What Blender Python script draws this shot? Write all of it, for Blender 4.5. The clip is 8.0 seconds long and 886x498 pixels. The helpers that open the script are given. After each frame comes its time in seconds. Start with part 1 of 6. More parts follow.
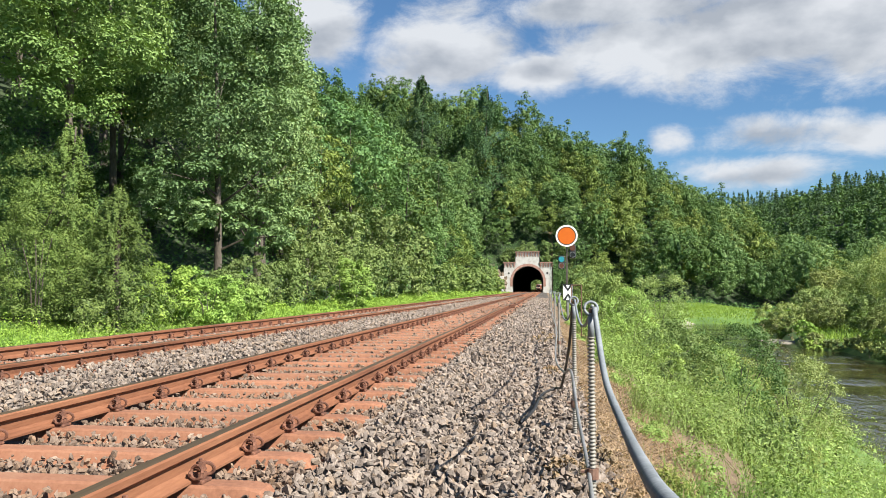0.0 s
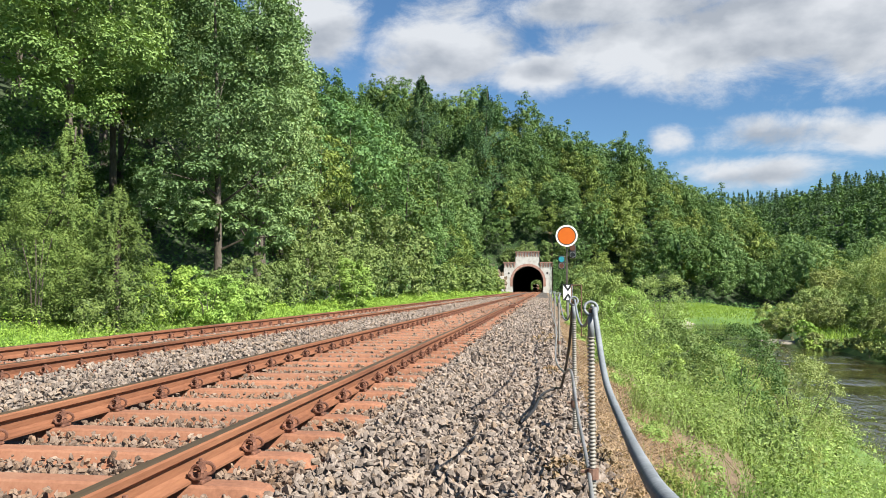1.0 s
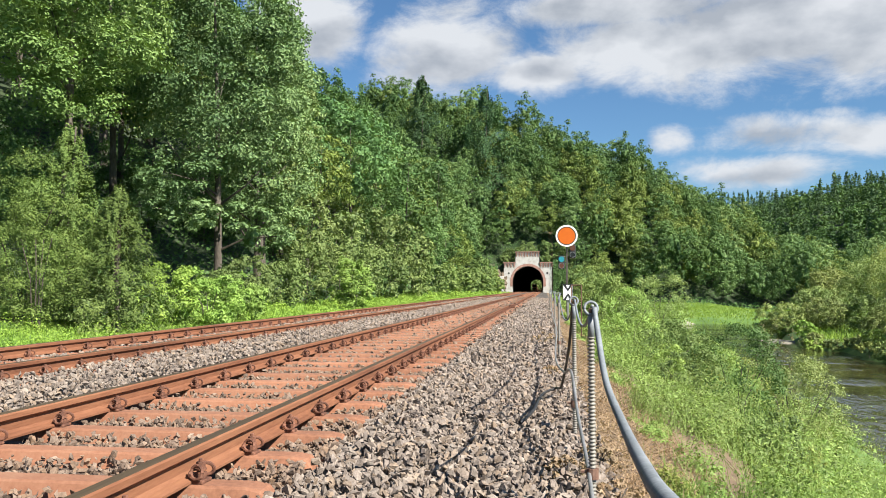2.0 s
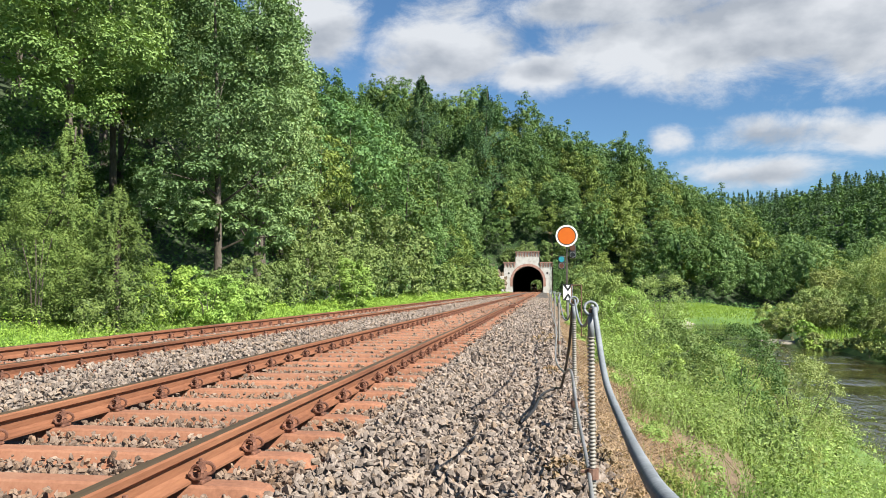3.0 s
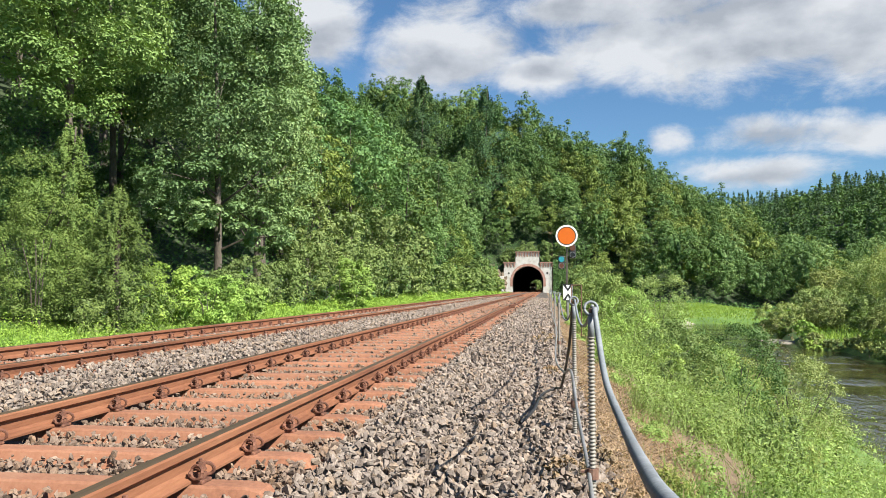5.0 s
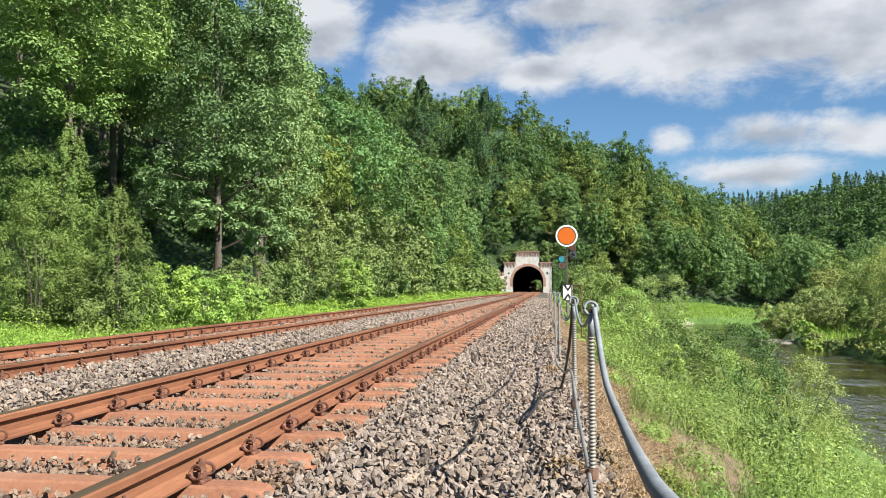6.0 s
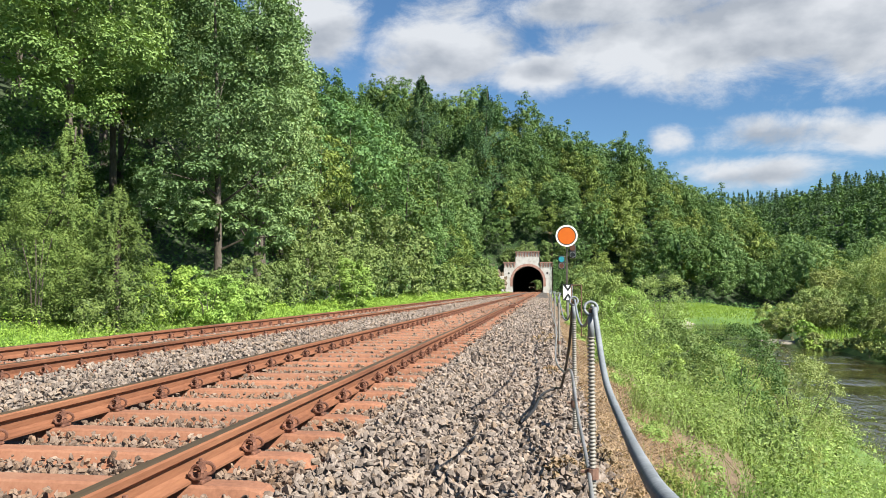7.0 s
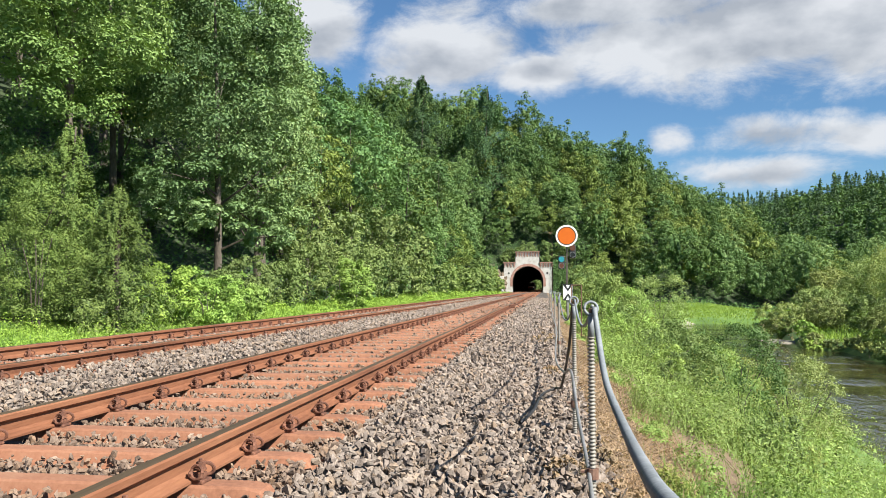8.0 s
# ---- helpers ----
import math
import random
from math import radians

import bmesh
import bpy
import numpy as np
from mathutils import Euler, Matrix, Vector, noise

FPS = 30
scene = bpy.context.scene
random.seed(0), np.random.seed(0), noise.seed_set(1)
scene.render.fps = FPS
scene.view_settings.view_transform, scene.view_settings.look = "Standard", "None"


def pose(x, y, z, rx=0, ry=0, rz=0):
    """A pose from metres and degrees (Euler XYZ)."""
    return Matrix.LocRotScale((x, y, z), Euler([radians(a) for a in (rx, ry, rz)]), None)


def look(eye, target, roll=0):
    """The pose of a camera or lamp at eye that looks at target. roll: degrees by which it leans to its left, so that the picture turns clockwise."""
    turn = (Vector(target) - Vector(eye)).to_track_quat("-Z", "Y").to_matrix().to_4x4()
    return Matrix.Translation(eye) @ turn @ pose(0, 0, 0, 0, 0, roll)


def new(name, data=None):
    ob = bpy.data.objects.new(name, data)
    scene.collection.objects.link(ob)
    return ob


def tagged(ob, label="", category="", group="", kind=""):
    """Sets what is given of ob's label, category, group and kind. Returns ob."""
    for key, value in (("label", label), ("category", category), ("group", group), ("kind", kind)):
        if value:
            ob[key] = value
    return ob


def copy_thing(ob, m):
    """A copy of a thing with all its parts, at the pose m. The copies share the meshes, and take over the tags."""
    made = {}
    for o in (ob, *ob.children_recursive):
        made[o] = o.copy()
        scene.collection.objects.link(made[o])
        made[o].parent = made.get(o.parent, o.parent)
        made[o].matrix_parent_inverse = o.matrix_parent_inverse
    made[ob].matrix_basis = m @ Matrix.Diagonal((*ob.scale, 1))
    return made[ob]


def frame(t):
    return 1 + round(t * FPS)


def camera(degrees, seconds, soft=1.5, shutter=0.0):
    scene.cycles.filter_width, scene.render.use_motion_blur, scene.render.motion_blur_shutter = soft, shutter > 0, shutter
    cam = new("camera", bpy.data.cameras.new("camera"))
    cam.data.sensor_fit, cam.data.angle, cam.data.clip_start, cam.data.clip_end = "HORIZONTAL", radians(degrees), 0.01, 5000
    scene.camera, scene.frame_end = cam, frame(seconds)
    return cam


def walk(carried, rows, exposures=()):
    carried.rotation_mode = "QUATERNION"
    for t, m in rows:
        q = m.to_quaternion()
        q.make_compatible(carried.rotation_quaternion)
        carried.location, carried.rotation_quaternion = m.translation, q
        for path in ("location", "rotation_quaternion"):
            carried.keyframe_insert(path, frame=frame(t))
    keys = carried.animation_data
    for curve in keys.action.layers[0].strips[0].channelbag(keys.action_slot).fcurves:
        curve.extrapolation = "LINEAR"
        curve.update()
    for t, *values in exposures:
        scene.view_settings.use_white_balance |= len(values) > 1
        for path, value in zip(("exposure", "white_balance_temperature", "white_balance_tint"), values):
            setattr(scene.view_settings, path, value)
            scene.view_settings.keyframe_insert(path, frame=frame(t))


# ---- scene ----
# The camera stands beside the line, 0.72 m above the rails
cam = camera(59.6, 8.0, soft=0.7)
EYE = pose(2.395, 0.0, 0.724, 92.95, 0, 7.53)
walk(cam, [(0.0, EYE), (8.0, EYE)], exposures=[(0.0, 1.38), (8.0, 1.38)])

# ---- sky and sun ----
SUN_WAY = Vector((0.60, -0.42, 0.66)).normalized()
sun = new("sun", bpy.data.lights.new("sun", "SUN"))
sun.data.energy, sun.data.angle, sun.data.color = 5.0, radians(0.53), (1.0, 0.95, 0.86)
sun.matrix_world = look((30, -30, 60), Vector((30, -30, 60)) - SUN_WAY)


def sky_world():
    world = bpy.data.worlds.new("sky")
    scene.world = world
    world.use_nodes = True
    nodes, links = world.node_tree.nodes, world.node_tree.links
    nodes.clear()

    def math_node(op, a, b=None, c=None, clamp=False):
        n = nodes.new("ShaderNodeMath")
        n.operation, n.use_clamp = op, clamp
        for i, v in enumerate((a, b, c)):
            if v is None:
                continue
            if isinstance(v, (int, float)):
                n.inputs[i].default_value = v
            else:
                links.new(v, n.inputs[i])
        return n.outputs[0]

    sky = nodes.new("ShaderNodeTexSky")
    sky.sky_type, sky.sun_disc = "NISHITA", False
    sky.sun_elevation = math.asin(SUN_WAY.z)
    sky.sun_rotation = math.atan2(SUN_WAY.x, SUN_WAY.y)
    sky.air_density, sky.dust_density, sky.ozone_density = 1.0, 0.4, 2.0
    co = nodes.new("ShaderNodeTexCoord")
    sep = nodes.new("ShaderNodeSeparateXYZ")
    links.new(co.outputs["Generated"], sep.inputs[0])
    az = math_node("ARCTAN2", sep.outputs[0], sep.outputs[1])
    el = math_node("ARCSINE", sep.outputs[2])
    # warp the outlines of the clouds
    flat = nodes.new("ShaderNodeCombineXYZ")
    links.new(az, flat.inputs[0])
    links.new(math_node("MULTIPLY", el, 1.7), flat.inputs[1])
    big = nodes.new("ShaderNodeTexNoise")
    big.inputs["Scale"].default_value, big.inputs["Detail"].default_value, big.inputs["Roughness"].default_value = 8.0, 11.0, 0.66
    big.inputs["Distortion"].default_value = 0.25
    links.new(flat.outputs[0], big.inputs["Vector"])
    fine = nodes.new("ShaderNodeTexNoise")
    fine.inputs["Scale"].default_value, fine.inputs["Detail"].default_value = 13.0, 9.0
    links.new(flat.outputs[0], fine.inputs["Vector"])
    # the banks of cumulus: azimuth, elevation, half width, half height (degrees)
    banks = []
    for x, y, rx, ry, k in CLOUDS:
        a = math.degrees(math.atan((x - 784) / 1370)) - 7.53
        e = math.degrees(math.atan((441 - y) / math.hypot(1370, x - 784))) + 2.95
        banks.append((radians(a), radians(e), rx / 1370, ry / 1370, k))
    total = None
    for a, e, ra, re, k in banks:
        du = math_node("DIVIDE", math_node("SUBTRACT", az, a), ra)
        dv = math_node("DIVIDE", math_node("SUBTRACT", el, e), re)
        r2 = math_node("ADD", math_node("MULTIPLY", du, du), math_node("MULTIPLY", dv, dv))
        w = math_node("MULTIPLY", math_node("POWER", 2.718, math_node("MULTIPLY", r2, -1.0)), k)
        total = w if total is None else math_node("MAXIMUM", total, w)
    # far from these banks the sky goes on with broken cloud
    side = math_node("SUBTRACT", math_node("ABSOLUTE", az), 0.75, clamp=True)
    high = math_node("SUBTRACT", el, 0.42, clamp=True)
    beyond = math_node("MULTIPLY", math_node("ADD", side, high), 2.0, clamp=True)
    base = math_node("MAXIMUM", total, math_node("MULTIPLY", beyond, 0.22))
    dens = math_node("ADD", math_node("MULTIPLY", base, 1.0),
                     math_node("MULTIPLY", math_node("SUBTRACT", big.outputs[0], 0.5), 1.55))
    cover = nodes.new("ShaderNodeMapRange")
    cover.interpolation_type = "SMOOTHSTEP"
    cover.inputs["From Min"].default_value, cover.inputs["From Max"].default_value = 0.30, 0.86
    links.new(dens, cover.inputs["Value"])
    # grey undersides
    grey = None
    for x, y, rx, ry in SHADED:
        a = radians(math.degrees(math.atan((x - 784) / 1370)) - 7.53)
        e = radians(math.degrees(math.atan((441 - y) / math.hypot(1370, x - 784))) + 2.95)
        du = math_node("DIVIDE", math_node("SUBTRACT", az, a), rx / 1370)
        dv = math_node("DIVIDE", math_node("SUBTRACT", el, e), ry / 1370)
        w = math_node("POWER", 2.718, math_node("MULTIPLY", math_node("ADD", math_node("MULTIPLY", du, du), math_node("MULTIPLY", dv, dv)), -1.0))
        grey = w if grey is None else math_node("MAXIMUM", grey, w)
    grey = math_node("MAXIMUM", grey, math_node("MULTIPLY", beyond, 0.6))
    thick = nodes.new("ShaderNodeMapRange")
    thick.inputs["From Min"].default_value, thick.inputs["From Max"].default_value = 0.16, 1.1
    links.new(math_node("ADD", grey, math_node("MULTIPLY", math_node("SUBTRACT", fine.outputs[0], 0.5), 2.6)), thick.inputs["Value"])
    cloud = nodes.new("ShaderNodeMix")
    cloud.data_type = "RGBA"
    cloud.inputs[6].default_value, cloud.inputs[7].default_value = (0.305, 0.316, 0.332, 1), (0.172, 0.188, 0.212, 1)
    links.new(thick.outputs[0], cloud.inputs[0])
    # the clear sky, dimmed to the strength of daylight
    clear = nodes.new("ShaderNodeMix")
    clear.data_type, clear.blend_type = "RGBA", "MULTIPLY"
    clear.inputs[0].default_value = 1.0
    clear.inputs[7].default_value = (SKY * 0.69, SKY * 0.95, SKY * 1.14, 1)
    links.new(sky.outputs[0], clear.inputs[6])
    both = nodes.new("ShaderNodeMix")
    both.data_type = "RGBA"
    links.new(math_node("MULTIPLY", cover.outputs[0], 0.96), both.inputs[0])
    links.new(clear.outputs[2], both.inputs[6])
    links.new(cloud.outputs[2], both.inputs[7])
    bg = nodes.new("ShaderNodeBackground")
    out = nodes.new("ShaderNodeOutputWorld")
    links.new(both.outputs[2], bg.inputs[0])
    bg.inputs[1].default_value = 1.0
    links.new(bg.outputs[0], out.inputs[0])


SKY = 0.043
# centre and half size of each bank of cloud, on a plane square to the line of sight
CLOUDS = [(545, 35, 112, 90, 1.1), (790, 85, 150, 88, 1.1), (720, 70, 70, 50, 0.9), (960, 128, 120, 46, 1.0), (1150, 90, 230, 72, 1.1), (1120, 5, 240, 50, 1.1), (1400, 60, 280, 90, 1.15),
          (1560, 60, 220, 105, 1.1), (1400, 240, 150, 38, 0.85), (1560, 250, 120, 40, 0.85), (1188, 250, 52, 30, 0.72), (1350, 308, 180, 32, 0.85), (1480, 208, 70, 16, 0.6)]
SHADED = [(1180, 25, 320, 55), (1430, 75, 200, 55), (790, 120, 110, 40), (570, 70, 60, 40), (960, 130, 60, 20), (1380, 250, 110, 18), (1340, 322, 120, 14)]
sky_world()


# ---- materials ----
def node_material(name):
    m = bpy.data.materials.new(name)
    m.use_nodes = True
    nodes, links = m.node_tree.nodes, m.node_tree.links
    return m, nodes, links, nodes["Principled BSDF"]


def ramp(nodes, links, value, stops):
    r = nodes.new("ShaderNodeValToRGB")
    while len(r.color_ramp.elements) < len(stops):
        r.color_ramp.elements.new(0.5)
    for e, (p, c) in zip(r.color_ramp.elements, stops):
        e.position, e.color = p, (*c, 1)
    links.new(value, r.inputs[0])
    return r.outputs[0]


def blend(nodes, links, kind, fac, a, b):
    n = nodes.new("ShaderNodeMix")
    n.data_type, n.blend_type = "RGBA", kind
    for slot, v in ((0, fac), (6, a), (7, b)):
        if isinstance(v, (int, float)):
            n.inputs[slot].default_value = v
        elif isinstance(v, tuple):
            n.inputs[slot].default_value = (*v, 1)
        else:
            links.new(v, n.inputs[slot])
    return n.outputs[2]


def noise_node(nodes, links, scale, detail=5.0, rough=0.55, stretch=None):
    co = nodes.new("ShaderNodeTexCoord")
    n = nodes.new("ShaderNodeTexNoise")
    n.inputs["Scale"].default_value, n.inputs["Detail"].default_value, n.inputs["Roughness"].default_value = scale, detail, rough
    if stretch:
        mp = nodes.new("ShaderNodeMapping")
        mp.inputs["Scale"].default_value = stretch
        links.new(co.outputs["Object"], mp.inputs[0])
        links.new(mp.outputs[0], n.inputs["Vector"])
    else:
        links.new(co.outputs["Object"], n.inputs["Vector"])
    return n.outputs[0]


def surface(name, dark, mid, light, scale=4.0, fine=40.0, rough=0.8, metal=0.0, bump=0.3, depth=0.01, spread=0.0, stretch=None, island=0.0):
    """A weathered surface: stains at one scale, grain at another."""
    m, nodes, links, p = node_material(name)
    n1 = noise_node(nodes, links, scale, 6, 0.6, stretch)
    n2 = noise_node(nodes, links, fine, 4, 0.6, stretch)
    mixed = nodes.new("ShaderNodeMath")
    mixed.operation = "MULTIPLY_ADD"
    links.new(n2, mixed.inputs[0])
    mixed.inputs[1].default_value = 0.45
    half = nodes.new("ShaderNodeMath")
    half.operation = "MULTIPLY_ADD"
    links.new(n1, half.inputs[0])
    half.inputs[1].default_value, half.inputs[2].default_value = 0.9, -0.17
    links.new(half.outputs[0], mixed.inputs[2])
    col = ramp(nodes, links, mixed.outputs[0], [(0.3, dark), (0.5, mid), (0.72, light)])
    if spread:
        info = nodes.new("ShaderNodeObjectInfo")
        r = ramp(nodes, links, info.outputs["Random"], [(0.0, (1 - spread,) * 3), (1.0, (1 + spread,) * 3)])
        col = blend(nodes, links, "MULTIPLY", 1.0, col, r)
    if island:
        geo = nodes.new("ShaderNodeNewGeometry")
        r = ramp(nodes, links, geo.outputs["Random Per Island"], [(0.0, (1 - island, 1 - island, 1.03 - island)), (0.35, (1.0, 1.0, 1.02)), (0.7, (1.0, 0.90, 0.78)), (0.8, (0.9, 0.92, 0.95)), (1.0, (1 + island,) * 3)])
        col = blend(nodes, links, "MULTIPLY", 1.0, col, r)
    links.new(col, p.inputs["Base Color"])
    p.inputs["Roughness"].default_value, p.inputs["Metallic"].default_value = rough, metal
    if bump:
        b = nodes.new("ShaderNodeBump")
        b.inputs["Strength"].default_value, b.inputs["Distance"].default_value = bump, depth
        links.new(n2, b.inputs["Height"])
        links.new(b.outputs[0], p.inputs["Normal"])
    return m


def foliage(name, stops, sheer=0.22, rough=0.5, patch=0.12, gloss=0.14):
    """Leaves: each leaf its own green, whole boughs varying, light passing through."""
    m, nodes, links, p = node_material(name)
    geo = nodes.new("ShaderNodeNewGeometry")
    n1 = noise_node(nodes, links, patch, 3, 0.6)
    add = nodes.new("ShaderNodeMath")
    add.operation = "MULTIPLY_ADD"
    links.new(geo.outputs["Random Per Island"], add.inputs[0])
    add.inputs[1].default_value = 0.30
    half = nodes.new("ShaderNodeMath")
    half.operation = "MULTIPLY_ADD"
    links.new(n1, half.inputs[0])
    half.inputs[1].default_value, half.inputs[2].default_value = 1.3, -0.31
    links.new(half.outputs[0], add.inputs[2])
    col = ramp(nodes, links, add.outputs[0], [(i / (len(stops) - 1), c) for i, c in enumerate(stops)])
    info = nodes.new("ShaderNodeObjectInfo")
    r = ramp(nodes, links, info.outputs["Random"], [(0.0, (0.78, 0.82, 0.85)), (0.35, (1.0, 0.96, 0.95)), (0.7, (0.9, 1.0, 1.0)), (1.0, (1.15, 1.08, 0.95))])
    col = blend(nodes, links, "MULTIPLY", 1.0, col, r)
    links.new(col, p.inputs["Base Color"])
    p.inputs["Roughness"].default_value = rough
    p.inputs["Specular IOR Level"].default_value = gloss
    tr = nodes.new("ShaderNodeBsdfTranslucent")
    links.new(blend(nodes, links, "MULTIPLY", 1.0, col, (1.15, 1.2, 0.5)), tr.inputs[0])
    mix = nodes.new("ShaderNodeMixShader")
    mix.inputs[0].default_value = sheer
    links.new(p.outputs[0], mix.inputs[1])
    links.new(tr.outputs[0], mix.inputs[2])
    links.new(mix.outputs[0], nodes["Material Output"].inputs[0])
    return m


RAIL_RUST = surface("rail_rust", (0.088, 0.030, 0.012), (0.166, 0.063, 0.028), (0.226, 0.097, 0.047), 3, 60, 0.8, 0.0, 0.25, 0.004, stretch=(1, 0.12, 1))
RAIL_TOP = surface("worn_rail_top", (0.031, 0.021, 0.010), (0.055, 0.036, 0.017), (0.084, 0.054, 0.027), 3, 80, 0.75, 0.0, 0.1, 0.002, stretch=(1, 0.05, 1))
SLEEPER_RUST = surface("sleeper_rust", (0.145, 0.060, 0.032), (0.238, 0.104, 0.057), (0.288, 0.148, 0.088), 2.5, 45, 0.9, 0.0, 0.3, 0.004, spread=0.12)
CLIP_RUST = surface("clip_rust", (0.055, 0.023, 0.014), (0.135, 0.056, 0.033), (0.225, 0.105, 0.065), 18, 90, 0.85, 0.1, 0.4, 0.003, spread=0.15)
STONE = surface("ballast_stone", (0.082, 0.063, 0.050), (0.191, 0.154, 0.124), (0.298, 0.246, 0.202), 14, 90, 0.9, 0.0, 0.5, 0.006, island=0.26)
EARTH = surface("earth", (0.066, 0.042, 0.023), (0.139, 0.094, 0.056), (0.212, 0.153, 0.095), 0.6, 9, 0.95, 0.0, 0.5, 0.03)
CLOD = surface("earth_clod", (0.07, 0.045, 0.028), (0.15, 0.105, 0.068), (0.25, 0.19, 0.13), 20, 90, 0.95, 0.0, 0.5, 0.006, island=0.35)
STONE_RUSTY = surface("rust_dusted_stone", (0.076, 0.051, 0.035), (0.167, 0.117, 0.084), (0.265, 0.193, 0.142), 14, 90, 0.9, 0.0, 0.45, 0.005, island=0.26)
TRACK_BED = surface("rusty_track_bed", (0.045, 0.030, 0.022), (0.112, 0.077, 0.057), (0.190, 0.138, 0.106), 9, 26, 0.95, 0.0, 1.0, 0.04)
# coloured darker than the stones, to paint shade into the gaps between them
BALLAST_BED_SHADED = surface("shaded_ballast_bed", (0.022, 0.018, 0.015), (0.062, 0.053, 0.044), (0.146, 0.124, 0.106), 9, 26, 0.95, 0.0, 1.0, 0.05)
# floor colour kept near black, so shade under the trees is painted in
WOODLAND_SHADED = surface("shaded_woodland_floor", (0.009, 0.015, 0.005), (0.018, 0.033, 0.009), (0.036, 0.058, 0.018), 0.08, 1.5, 0.95, 0.0, 0.6, 0.1)
MEADOW = surface("meadow", (0.044, 0.088, 0.015), (0.080, 0.153, 0.026), (0.124, 0.197, 0.044), 0.15, 5.0, 0.9, 0.0, 0.6, 0.05)
GRAVEL_BAR = surface("gravel_bar", (0.124, 0.110, 0.084), (0.204, 0.182, 0.146), (0.277, 0.256, 0.212), 1.2, 12, 0.9, 0.0, 0.5, 0.04)
LIMEWASH = surface("limewashed_stone", (0.283, 0.263, 0.239), (0.397, 0.387, 0.361), (0.481, 0.474, 0.454), 0.9, 9, 0.85, 0.0, 0.3, 0.02, spread=0.10)
RED_STONE = surface("red_sandstone", (0.177, 0.088, 0.066), (0.273, 0.154, 0.122), (0.353, 0.228, 0.184), 1.4, 14, 0.88, 0.0, 0.3, 0.015, spread=0.15)
SOOT_BRICK = surface("sooty_lining", (0.007, 0.006, 0.005), (0.015, 0.013, 0.011), (0.028, 0.023, 0.020), 0.7, 7, 0.92, 0.0, 0.4, 0.02)
ROCK = surface("tan_rock", (0.088, 0.063, 0.041), (0.159, 0.121, 0.083), (0.230, 0.186, 0.137), 0.8, 6, 0.9, 0.0, 0.7, 0.1)
BARK = surface("bark", (0.036, 0.029, 0.022), (0.080, 0.066, 0.051), (0.139, 0.120, 0.099), 2.0, 18, 0.95, 0.0, 0.7, 0.03, stretch=(1, 1, 0.25))
GALVANISED = surface("galvanised_steel", (0.161, 0.161, 0.157), (0.248, 0.248, 0.241), (0.336, 0.336, 0.329), 5, 60, 0.5, 0.55, 0.15, 0.002)
CONDUIT_GREY = surface("grey_conduit", (0.108, 0.120, 0.128), (0.157, 0.174, 0.186), (0.216, 0.232, 0.245), 6, 90, 0.55, 0.0, 0.15, 0.001)
CONDUIT_BEIGE = surface("weathered_conduit", (0.105, 0.095, 0.079), (0.176, 0.162, 0.139), (0.256, 0.238, 0.209), 8, 80, 0.6, 0.0, 0.2, 0.001)
BLACK_RUBBER = surface("black_rubber", (0.008, 0.008, 0.008), (0.016, 0.015, 0.015), (0.030, 0.028, 0.027), 6, 50, 0.55, 0.0, 0.15, 0.001)
RUSTY_STEEL = surface("rusty_steel", (0.066, 0.033, 0.022), (0.131, 0.069, 0.047), (0.204, 0.124, 0.091), 8, 60, 0.8, 0.2, 0.3, 0.002)
DARK_STEEL = surface("dark_steel", (0.030, 0.024, 0.020), (0.058, 0.047, 0.040), (0.100, 0.080, 0.066), 6, 50, 0.7, 0.2, 0.2, 0.002)
WHITE_PAINT = surface("white_enamel", (0.589, 0.589, 0.570), (0.722, 0.722, 0.712), (0.798, 0.798, 0.788), 3, 30, 0.4, 0.0, 0.05, 0.001)
ORANGE_PAINT = surface("orange_enamel", (0.424, 0.083, 0.001), (0.475, 0.097, 0.001), (0.508, 0.112, 0.002), 3, 30, 0.45, 0.0, 0.05, 0.001)
BLACK_PAINT = surface("black_enamel", (0.010, 0.010, 0.010), (0.018, 0.018, 0.018), (0.030, 0.030, 0.030), 4, 40, 0.45, 0.0, 0.05, 0.001)
LEAF = foliage("broad_leaves", [(0.068, 0.100, 0.034), (0.120, 0.173, 0.057), (0.200, 0.258, 0.086), (0.329, 0.356, 0.138)])
LEAF_ASH = foliage("ash_leaves", [(0.058, 0.102, 0.042), (0.111, 0.188, 0.074), (0.243, 0.351, 0.141), (0.444, 0.528, 0.244)])
LEAF_BRIGHT = foliage("bright_leaves", [(0.076, 0.128, 0.037), (0.133, 0.198, 0.060), (0.211, 0.273, 0.092), (0.324, 0.362, 0.167)], patch=0.5)
LEAF_WOOD = foliage("woodland_leaves", [(0.058, 0.109, 0.047), (0.110, 0.197, 0.068), (0.188, 0.279, 0.096), (0.294, 0.356, 0.143)], patch=0.10)
LEAF_OLIVE = foliage("olive_leaves", [(0.063, 0.100, 0.029), (0.119, 0.171, 0.044), (0.188, 0.240, 0.064), (0.273, 0.313, 0.093)], patch=0.10)
LEAF_DEEP = foliage("deep_green_leaves", [(0.036, 0.077, 0.029), (0.068, 0.132, 0.042), (0.112, 0.185, 0.056), (0.177, 0.240, 0.079)], patch=0.10)
LEAF_LIME = foliage("lime_green_leaves", [(0.123, 0.199, 0.046), (0.199, 0.304, 0.069), (0.275, 0.389, 0.091), (0.380, 0.474, 0.145)], patch=0.8)
LEAF_HANG = foliage("hanging_leaves", [(0.064, 0.111, 0.036), (0.116, 0.197, 0.062), (0.185, 0.280, 0.098), (0.272, 0.365, 0.156)], patch=0.25)
